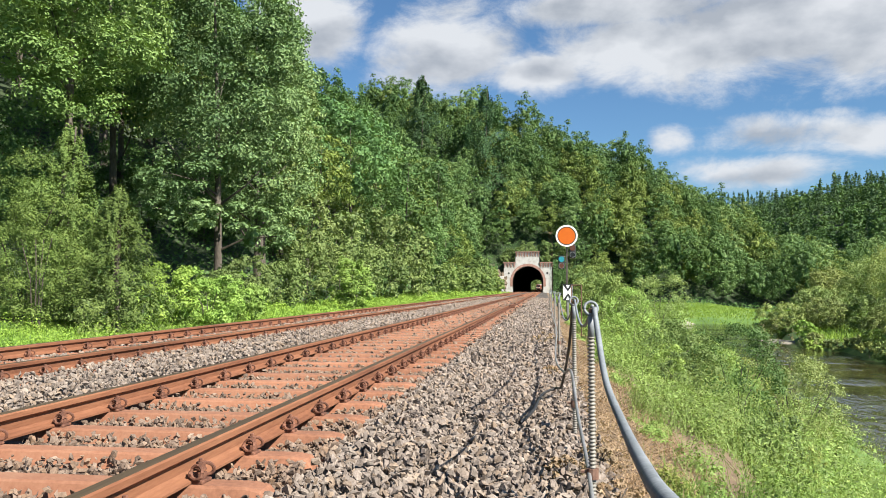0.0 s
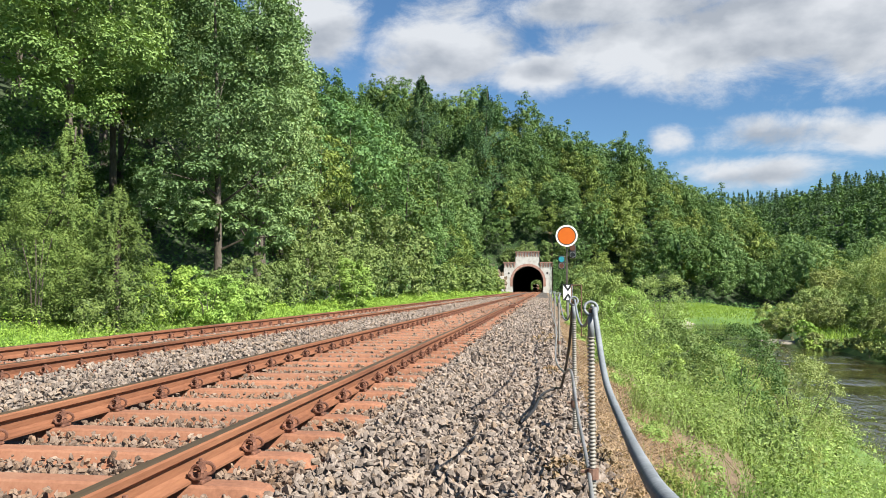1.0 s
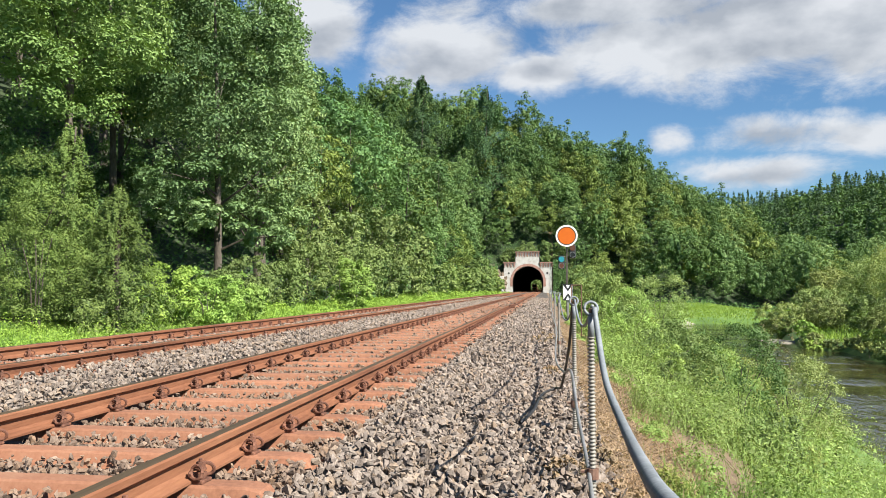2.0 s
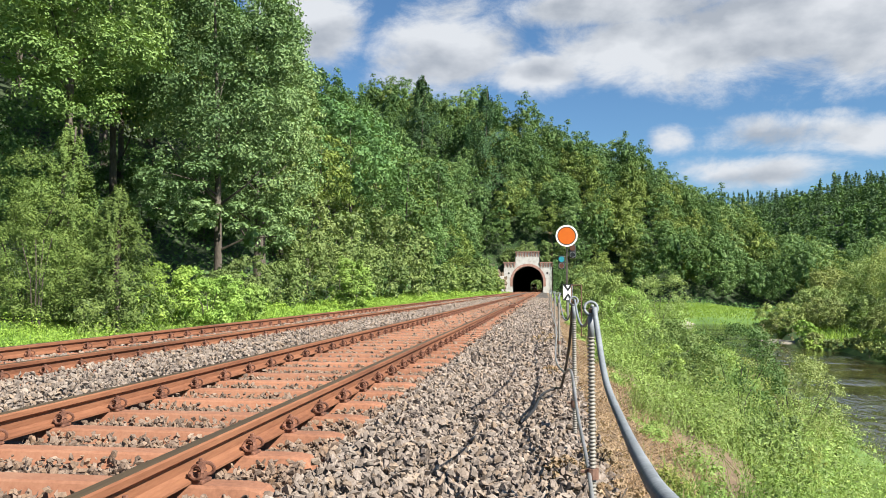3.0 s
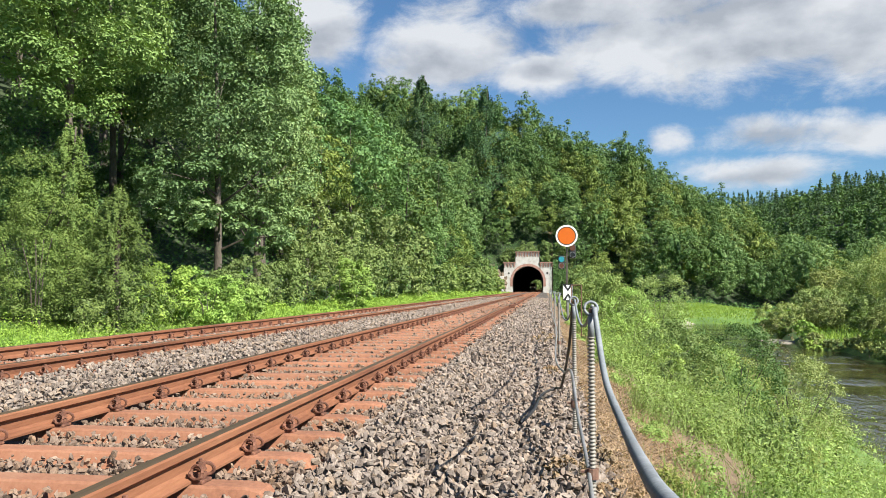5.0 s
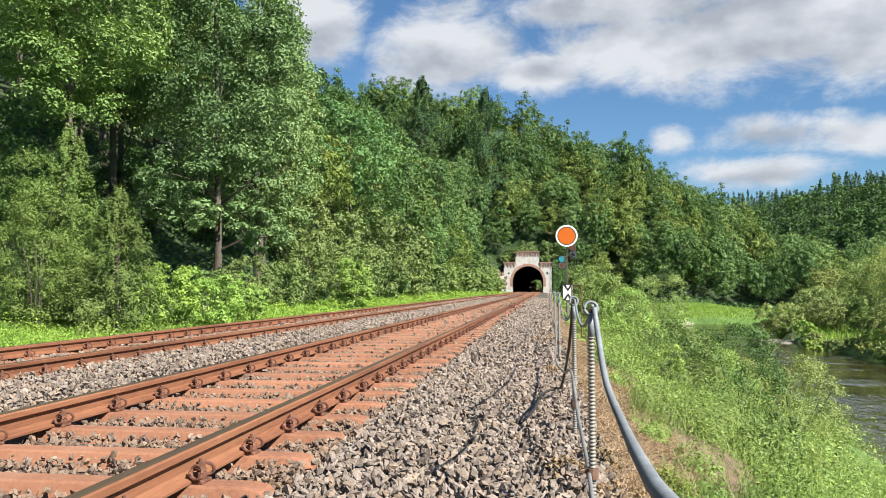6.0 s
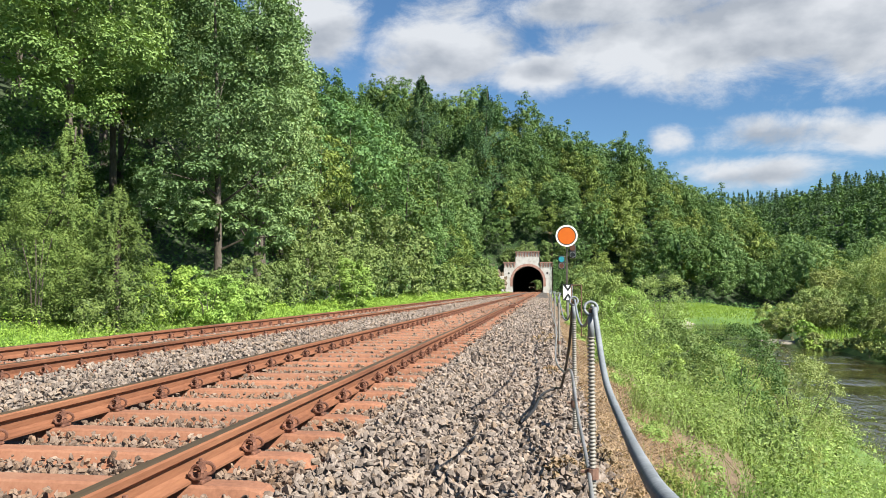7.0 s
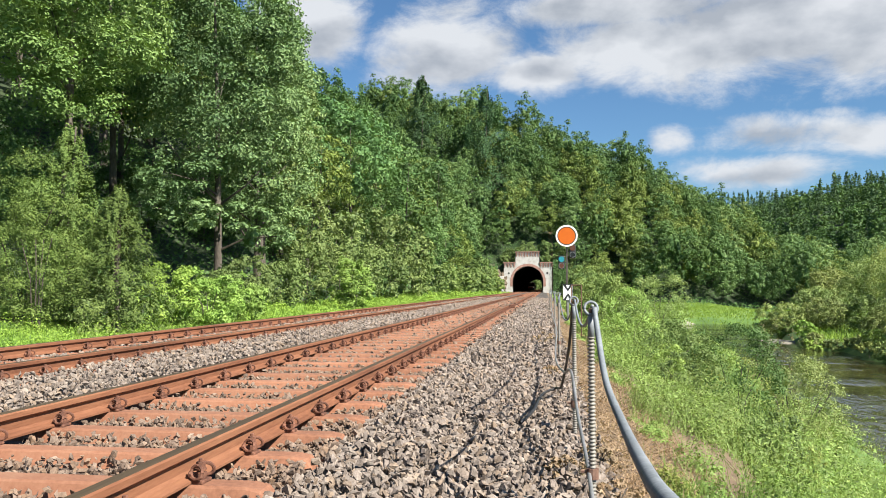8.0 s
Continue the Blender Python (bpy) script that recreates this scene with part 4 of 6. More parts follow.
def spruce_tree(rng, height, width, whorls, per, leaf=0.4, taper=0.62, slim=0.45, material=None):
    """A conifer: straight trunk and drooping whorls of needled boughs."""
    tree = new("tree")
    part("trunk", trunk_mesh(rng, height, 0.16 + height * 0.004, 0, 1), BARK, tree, "straight brown trunk", smooth=True)
    pts, nor = [], []
    for k in range(whorls * 7):
        t = 0.10 + 0.89 * (k + rng.uniform(0, 3)) / (whorls * 7 + 3)
        reach = width / 2 * (1 - t) ** taper * rng.uniform(0.55, 1.2) + 0.10
        a = k * 2.4 + rng.uniform(-0.5, 0.5)
        s = rng.random(per) ** 0.7
        side = rng.normal(size=per) * 0.16 * reach * (1.1 - s)
        pts.append(np.stack([np.cos(a) * reach * s - np.sin(a) * side, np.sin(a) * reach * s + np.cos(a) * side,
                             height * t - 0.45 * reach * s + 0.2 * reach * s * s + rng.normal(size=per) * 0.02 * height], 1))
        nor.append(np.tile((np.cos(a) * 0.6, np.sin(a) * 0.6, 0.65), (per, 1)))
    p, n = np.concatenate(pts), np.concatenate(nor)
    v, f = leaf_arrays(rng, p, n + 0.35 * rng.normal(size=n.shape), leaf, slim)
    mesh_object("crown", v, f, material or NEEDLES, tree)
    return tree


def bush(rng, width, height, leaves, leaf, material, lobes=16, stems=4, name="bush"):
    thing = new(name)
    for k in range(stems):
        a = rng.uniform(0, 2 * math.pi)
        r = width * 0.38 * rng.random() ** 0.5
        bm = tube(bmesh.new(), [Vector((0.1 * math.cos(a), 0.1 * math.sin(a), -0.5)), Vector((r * 0.4 * math.cos(a), r * 0.4 * math.sin(a), height * 0.35)),
                                Vector((r * math.cos(a), r * math.sin(a), height * 0.62))], lambda s: max(0.004, min(0.03, 0.006 * height) * (1 - 0.6 * s / (height + 0.5))), 5)
        part("stem", bm, BARK, thing, "thin brown stem")
    v, f = crown_arrays(rng, leaves, (0, 0, height * 0.46), (width / 2, width / 2, height * 0.54), lobes * 5, 0.19, 0.6, -0.9, leaf, 0.75, 0.5, 0.3, 0.12, 0.0, True)
    mesh_object("foliage", v, f, material, thing)
    return thing


def at(x, y, sink=0.0, turn=0.0):
    z = float(ground_height(np.array([float(x)]), np.array([float(y)]))[0])
    return Matrix.Translation((x, y, z - sink)) @ Matrix.Rotation(turn, 4, "Z")


def plant(thing, x, y, turn=0.0, sink=0.0, size=1.0):
    thing.matrix_basis = at(x, y, sink, turn) @ Matrix.Diagonal((size, size, size, 1))
    return thing


def copy_at(thing, x, y, turn, size, tall=1.0):
    c = copy_thing(thing, at(x, y, 0.2, turn))
    c.scale = (size, size, size * tall)
    return c


def surface_height(x, y):
    """The ground as seen from above, the hill over the tunnel included."""
    g = ground_height(x, y)
    over = (np.abs(x - TUNNEL_X) < 9.6) & (y > PORTAL_Y + 1) & (y < FAR_Y - 1)
    return np.where(over, cover_height(x, y), g)


def build_woods():
    rng = np.random.default_rng(21)
    fine = [broad_tree(rng, 15, 8.5, 6400, 0.34, 150, material=LEAF_WOOD, lobe=0.17), broad_tree(rng, 17, 8.0, 6400, 0.34, 150, material=LEAF_DEEP, lobe=0.17),
            broad_tree(rng, 14, 8.4, 6200, 0.33, 140, material=LEAF_OLIVE, lobe=0.17), spruce_tree(rng, 19, 6.0, 26, 14)]
    coarse = [broad_tree(rng, 15, 8.8, 3200, 0.46, 120, 0.1, material=LEAF_WOOD, lobe=0.18), broad_tree(rng, 17, 8.5, 3200, 0.46, 120, 0.1, material=LEAF_DEEP, lobe=0.18),
              broad_tree(rng, 14, 9.4, 3200, 0.46, 120, 0.1, material=LEAF_OLIVE, lobe=0.18), spruce_tree(rng, 20, 6.5, 20, 10, 0.6)]
    for kinds in (fine, coarse):
        for k in kinds:
            tagged(k, "tall dark-green spruce on the wooded slope" if k is kinds[-1] else "leafy green broad-leaved tree on the wooded slope", "tree", group="trees on the slope")
    spots = []
    # jittered rows along the slope beside the line and on the spur
    for gx in np.arange(-66, -12, 6.0):
        for gy in np.arange(42, 262, 6.2):
            x, y = gx + rng.uniform(-2.2, 2.2), gy + rng.uniform(-2.4, 2.4)
            if x > -15.5 or (x > -19 and y < 150 and rng.random() < 0.3):
                continue
            spots.append((x, y))
    for gx in np.arange(-60, 112, 6.4):
        for gy in np.arange(202, 294, 6.6):
            x, y = gx + rng.uniform(-2.4, 2.4), gy + rng.uniform(-2.4, 2.4)
            if gx < -14 and gy < 262:
                continue
            if abs(x - TUNNEL_X) < 11 and y < 215.5:
                continue
            if y < np.interp(x, (-40, 8, 40, 80, 112), (208, 214, 203, 210, 235)):
                continue
            spots.append((x, y))
    spots = np.array(spots)
    order = np.argsort(np.hypot(spots[:, 0] - 2.4, spots[:, 1]))
    spots = spots[order]
    used = set()
    near = 165
    for i, (x, y) in enumerate(spots[:near]):
        kinds = fine if i < 55 else coarse
        k = 3 if rng.random() < 0.025 else int(rng.integers(0, 3))
        size = rng.uniform(0.72, 1.2)
        turn = rng.uniform(0, 6.28)
        if kinds[k] in used:
            copy_at(kinds[k], x, y, turn, size, rng.uniform(0.9, 1.12))
        else:
            plant(kinds[k], x, y, turn, 0.2, size)
            used.add(kinds[k])
    SPARE.extend(o for k in fine + coarse if k not in used for o in (k, *k.children))
    # the rest of the woods as one
    light = [mesh_arrays(o.data) for o in (crown_only(rng, 15, 9.5, 2500, 0.46), crown_only(rng, 17, 9.0, 2500, 0.46), crown_only(rng, 13.5, 10, 2500, 0.46), crown_only(rng, 15, 10.5, 520, 1.05))]
    dark = mesh_arrays(conifer_only(rng, 20, 6.5, 18, 1).data)
    rest = spots[near:]
    which = rng.integers(0, 3, len(rest))
    for k, (name, material) in enumerate((("beech_woods", LEAF_WOOD), ("oak_woods", LEAF_DEEP), ("ash_woods", LEAF_OLIVE))):
        sel = rest[which == k]
        n = len(sel)
        z = surface_height(sel[:, 0], sel[:, 1]) - 0.6
        s = rng.uniform(0.68, 1.25, (n, 1)) * np.stack([np.ones(n), np.ones(n), rng.uniform(0.85, 1.2, n)], 1)
        join_stuff(name, [scatter_arrays(light[k], np.column_stack([sel, z]), rng.uniform(0, 6.28, n), s)], material, "dense mixed green woods covering the hillside")
    # far sides of the valley
    far = []
    for gx in np.arange(90, 420, 9.5):
        for gy in np.arange(230, 560, 9.5):
            x, y = gx + rng.uniform(-3.5, 3.5), gy + rng.uniform(-3.5, 3.5)
            if 0.19 < (x - 2.4) / y < 0.62 and hill_height(np.array(x), np.array(y)) > -2.5:
                far.append((x, y))
    for gx in np.arange(60, 420, 13):
        for gy in np.arange(640, 1010, 13):
            x, y = gx + rng.uniform(-5, 5), gy + rng.uniform(-5, 5)
            if 0.14 < (x - 2.4) / y < 0.45:
                far.append((x, y))
    for gx in np.arange(-45, 45, 7):
        for gy in np.arange(528, 640, 7):
            x, y = gx + rng.uniform(-3, 3), gy + rng.uniform(-3, 3)
            if x > 14 + 0.002 * (y - 520) ** 2 or x < -13 or y > 590:
                far.append((x, y))
    far = np.array(far)
    pine = (far[:, 1] > 630) | (rng.random(len(far)) < 0.5)
    for name, label, sel, base, material in (("far_woods", "distant green woods across the valley", far[~pine], light[3], LEAF_DEEP),
                                             ("far_conifers", "distant dark conifer woods on the hills", far[pine], dark, NEEDLES)):
        z = ground_height(sel[:, 0], sel[:, 1]) - 0.6
        s = rng.uniform(0.8, 1.2, (len(sel), 1)) * np.ones((1, 3))
        join_stuff(name, [scatter_arrays(base, np.column_stack([sel, z]), rng.uniform(0, 6.28, len(sel)), s)], material, label)


def crown_only(rng, height, width, leaves, leaf):
    v, f = crown_arrays(rng, leaves, (0, 0, height * 0.56), (width / 2, width / 2, height * 0.46), 110, 0.17, 0.4, -0.7, leaf, 0.8, 0.35, 0.25, 0.06, 0.18, True)
    ob = mesh_object("spare", v, f, LEAF_WOOD)
    SPARE.append(ob)
    return ob


def conifer_only(rng, height, width, whorls, per):
    t = spruce_tree(rng, height, width, whorls, per, 1.5)
    crown = [c for c in t.children if c.name.startswith("crown")][0]
    SPARE.extend([t, *t.children])
    return crown


SPARE = []


def join_stuff(name, lists, material, label, category="woods"):
    vs, fs, count = [], [], 0
    for v, f in lists:
        vs.append(v)
        fs.append(f + count)
        count += len(v)
    return tagged(mesh_object(name, np.concatenate(vs), np.concatenate(fs), material), label, category, kind="stuff")


def build_front_trees():
    """The tall trees and shrubs at the foot of the slope."""
    rng = np.random.default_rng(5)
    ash, hanging, shady = "tall ash tree with layered bright-green leaves", "tall leafy tree with hanging light-green boughs", "tall shady green tree behind the verge"
    for x, y, h, w, n, leaf, lobes, low, m, lobe, label in (
            (-11.9, 32.5, 19, 9.0, 62000, 0.145, 520, 0.17, LEAF_ASH, 0.135, ash), (-14.6, 25.5, 20, 9.5, 50000, 0.13, 440, 0.30, LEAF_HANG, 0.135, hanging),
            (-17.5, 33.5, 19, 9.0, 20000, 0.19, 260, 0.22, LEAF_DEEP, 0.15, shady), (-13.2, 40.5, 18, 7.5, 24000, 0.18, 300, 0.08, LEAF_ASH, 0.15, ash),
            (-15.5, 47.0, 17, 8.0, 12000, 0.24, 220, 0.08, LEAF, 0.16, shady), (-20.0, 27.5, 21, 9.0, 10000, 0.24, 220, 0.2, LEAF_DEEP, 0.16, shady), (-21.0, 40.0, 18, 9.0, 8000, 0.27, 200, 0.1, LEAF, 0.16, shady)):
        low_boughs = ((1.2, -2.6, 4.0, 3.0, 0.8, 2600), (-2.4, -2.0, 4.4, 2.6, 0.8, 2000), (2.6, -0.6, 3.2, 1.8, 0.7, 1500), (-0.6, -3.0, 5.6, 2.6, 0.8, 2000)) if y == 32.5 else ()
        if label == hanging:
            low_boughs = ((1.4, -2.0, 6.6, 2.0, 1.2, 3000), (0.2, -2.8, 7.8, 2.0, 1.3, 3200), (2.6, -1.2, 8.4, 2.0, 1.3, 3200), (1.2, -2.8, 9.8, 2.3, 1.5, 4000))
        tagged(plant(broad_tree(rng, h, w, n, leaf, lobes, low, m, 0.21, lobe, low_boughs), x, y), label, "tree")
    tagged(plant(spruce_tree(rng, 5.9, 3.8, 20, 90, 0.13, 0.8, 0.3, LEAF_OLIVE), -11.6, 21.2), "young spruce with a pale pointed tip", "tree", group="young spruces on the verge")
    tagged(plant(spruce_tree(rng, 4.2, 4.8, 22, 100, 0.12, 0.9, 0.28, LEAF_OLIVE), -9.7, 20.6), "young spruce with long drooping boughs beside the track", "tree", group="young spruces on the verge")
    # tall spruce and pine on the skyline
    for px, py, y, wide in ((745, 135, 246.0, 38.0), (860, 162, 248.0, 46.0)):
        x = 2.395 + (px - 965) / 1370 * y
        z = float(surface_height(np.array([x]), np.array([y]))[0])
        t = spruce_tree(rng, 0.724 + (511.7 - py) / 1370 * y - z + 2.5, wide, 11, 90, 0.7, 1.0, 0.5)
        t.matrix_basis = Matrix.Translation((x, y, z - 0.3))
        tagged(t, "tall dark spruce standing over the hilltop woods", "tree", group="trees on the slope")
    # shrubs along the verge
    rows = [(-10.6, 205.0, 5.0, 5.0, 1800, 0.5, LEAF_BRIGHT), (-12.5, 199.0, 6.0, 7.0, 2600, 0.4, LEAF_BRIGHT), (-11.8, 209.5, 5.0, 8.0, 2600, 0.4, LEAF_BRIGHT), (-14.8, 204.0, 6.0, 9.0, 1800, 0.55, LEAF_BRIGHT), (-11.3, 188.0, 4.0, 2.6, 1400, 0.4, LEAF_BRIGHT),
            (-17.5, 24.0, 5.0, 5.0, 9000, 0.12, LEAF_DEEP), (-20.5, 31.0, 5.5, 5.5, 6000, 0.15, LEAF_DEEP), 
            (-12.7, 20.6, 5.2, 5.5, 34000, 0.06, LEAF_OLIVE), (-11.0, 19.0, 3.2, 4.0, 18000, 0.055, LEAF_OLIVE), (-9.8, 23.4, 2.9, 2.2, 10000, 0.085, LEAF_LIME), (-8.8, 24.8, 3.0, 2.3, 10000, 0.085, LEAF_LIME), (-8.7, 27.4, 2.4, 1.8, 7000, 0.09, LEAF_LIME),
            (-10.2, 20.4, 2.2, 1.5, 3000, 0.09, LEAF), (-11.0, 31.0, 2.6, 2.2, 4600, 0.11, LEAF), (-11.6, 35.5, 3.4, 2.9, 4800, 0.13, LEAF),
            (-11.6, 40.5, 3.4, 2.9, 4400, 0.14, LEAF), (-8.9, 45.0, 2.8, 3.7, 5200, 0.15, LEAF_LIME), (-12.0, 45.0, 4.0, 4.5, 3400, 0.18, LEAF), (-11.6, 52.0, 4.2, 4.4, 3200, 0.2, LEAF), (-12.4, 60.0, 5.0, 5.0, 3000, 0.23, LEAF),
            (-12.0, 70.0, 5.0, 4.0, 2800, 0.26, LEAF), (-12.2, 82.0, 5.5, 5.0, 2600, 0.3, LEAF), (-12.4, 96.0, 6.0, 4.6, 2400, 0.34, LEAF), (-12.4, 112.0, 6.5, 5.0, 2200, 0.4, LEAF_BRIGHT),
            (-12.8, 130.0, 7.5, 5.5, 2000, 0.46, LEAF), (-13.0, 150.0, 7.5, 5.0, 1800, 0.5, LEAF), (-13.0, 172.0, 8.0, 6.0, 1800, 0.55, LEAF_BRIGHT), (-13.8, 192.0, 8.0, 6.0, 1800, 0.55, LEAF),
            (-15.0, 55.0, 6.0, 7.5, 3000, 0.28, LEAF), (-15.5, 64.0, 6.5, 7.5, 2800, 0.32, LEAF), (-15.5, 76.0, 7.0, 8.0, 2600, 0.36, LEAF), (-15.5, 89.0, 7.0, 8.0, 2400, 0.4, LEAF), (-15.5, 103.0, 7.0, 8.0, 2200, 0.44, LEAF)]
    for k in range(16):
        y = 23 + 2.6 * k + rng.uniform(-1, 1)
        rows.append((-0.46 * y - rng.uniform(6.5, 10.0) if y < 32 else -18.5 - rng.uniform(0, 5), y, rng.uniform(3.5, 5.5), rng.uniform(2.5, 4.6), 4600, 0.13, LEAF_DEEP))
    for x, y, w, h, n, leaf, m in rows:
        tagged(plant(bush(rng, w, h, n, leaf, m), x, y), "bright green leafy shrub at the edge of the verge" if m in (LEAF_BRIGHT, LEAF_LIME) else "dark green shrub at the foot of the slope",
               "bush", group="shrubs along the verge")


def build_portal_plants():
    """Shrubs on the hill over the portal, and the sunny bushes beyond the far mouth."""
    rng = np.random.default_rng(31)
    for x, y, w, h, m in ((8.6, 212.8, 4.6, 9.0, LEAF), (7.2, 214.6, 3.4, 7.0, LEAF_BRIGHT), (11.5, 209.5, 6.0, 11.0, LEAF), (-11.4, 209.8, 3.4, 4.5, LEAF_BRIGHT), (-8.6, 214.6, 4.0, 3.2, LEAF), (-6.2, 214.4, 3.0, 1.8, LEAF_BRIGHT), (-4.4, 215.6, 3.6, 2.4, LEAF), (-1.5, 215.2, 3.6, 2.2, LEAF), (1.4, 215.4, 3.4, 2.6, LEAF), (3.2, 214.6, 3.2, 2.6, LEAF_BRIGHT),
                          (5.6, 214.8, 4.2, 3.6, LEAF), (-7.5, 218.5, 5.0, 4.6, LEAF), (-2.5, 219.0, 5.0, 4.6, LEAF), (2.5, 219.0, 5.0, 4.8, LEAF), (7.0, 218.0, 5.0, 5.0, LEAF)):
        z = float(surface_height(np.array([x]), np.array([y]))[0])
        b = bush(rng, w, h, 1500, 0.42, m)
        b.matrix_basis = Matrix.Translation((x, y, z - 0.2))
        tagged(b, "green shrub rooted above the tunnel portal", "bush", group="shrubs over the portal")
    for k in range(9):
        x, y = -17 + k * 2.6, 572 + 8 * rng.random() + max(0, k - 4) * 6
        tagged(plant(bush(rng, 8.0, rng.uniform(6, 9), 900, 0.9, LEAF_BRIGHT), x, y), "sunlit bush beyond the far end of the tunnel", "bush", group="bushes beyond the tunnel")


def build_crags():
    """Bare tan rock beside the portal, showing through the shrubs."""
    for x, y, w, d, h, z in ((-9.7, 212.6, 3.0, 3.0, 6.5, -0.8), (-11.9, 213.8, 3.6, 3.4, 8.0, -0.8), (-8.7, 213.9, 1.9, 2.0, 8.0, -0.5)):
        bm = bmesh.new()
        bmesh.ops.create_icosphere(bm, subdivisions=4, radius=0.5)
        for v in bm.verts:
            c = v.co.normalized()
            step = noise.noise(Vector((c.x * 2.5 + x, c.y * 2.5, c.z * 5.0)))
            v.co = Vector((c.x * w * 0.6, c.y * d * 0.6, c.z * h * 0.5)) * (1 + 0.45 * step + 0.18 * noise.noise(c * 9 + Vector((y, x, 0))))
        rock = part("rock", bm, ROCK)
        rock.matrix_basis = Matrix.Translation((x, y, z + h * 0.45))
        tagged(rock, "bare tan rock crag on the steep slope beside the tunnel", "rock", group="crags by the portal")


def build_undergrowth():
    """Ferns, ivy and brambles that hide the soil of the slopes."""
    rng = np.random.default_rng(41)
    lists = []
    for x0, x1, y0, y1, n, leaf, h in ((-16, 14, 206, 236, 16000, 0.36, 1.0), (-34, -12.5, 18, 70, 16000, 0.26, 0.8), (-30, -12.5, 70, 210, 16000, 0.5, 1.2), (10, 100, 200, 240, 9000, 0.6, 1.5), (-62, 70, 236, 300, 9000, 1.3, 7.0)):
        x, y = rng.uniform(x0, x1, n), rng.uniform(y0, y1, n)
        ok = ~((np.abs(x - TUNNEL_X) < 6.7) & (y < PORTAL_Y + 1.3)) & ~((np.abs(x - TUNNEL_X) < 9) & (y < PORTAL_Y - 4))
        x, y = x[ok], y[ok]
        z = surface_height(x, y) + h * rng.random(len(x)) ** 1.5 - 0.1
        p = np.stack([x, y, z], 1)
        v, f = leaf_arrays(rng, p, np.array((0.2, -0.5, 0.6)) + 0.5 * rng.normal(size=p.shape), leaf, 0.8)
        q = v.reshape(-1, 4, 3)
        lists.append((q[:, 1:].reshape(-1, 3), np.arange(3 * len(q)).reshape(-1, 3)))
    # ivy on the steep ground beside and above the portal
    for x0, x1, z0, z1, y in ((-13.0, -10.6, -0.5, 7.0, 211.0), (4.5, 8.5, -0.5, 8.5, 212.2)):
        n = 2200
        p = np.stack([rng.uniform(x0, x1, n), y + rng.normal(size=n) * 0.5, rng.uniform(z0, z1, n)], 1)
        v, f = leaf_arrays(rng, p, np.array((0.2, -0.8, 0.4)) + 0.4 * rng.normal(size=p.shape), 0.42, 0.8)
        q = v.reshape(-1, 4, 3)
        lists.append((q[:, 1:].reshape(-1, 3), np.arange(3 * len(q)).reshape(-1, 3)))
    join_stuff("undergrowth", lists, LEAF_DEEP, "dense ivy, ferns and brambles on the slopes", "undergrowth")


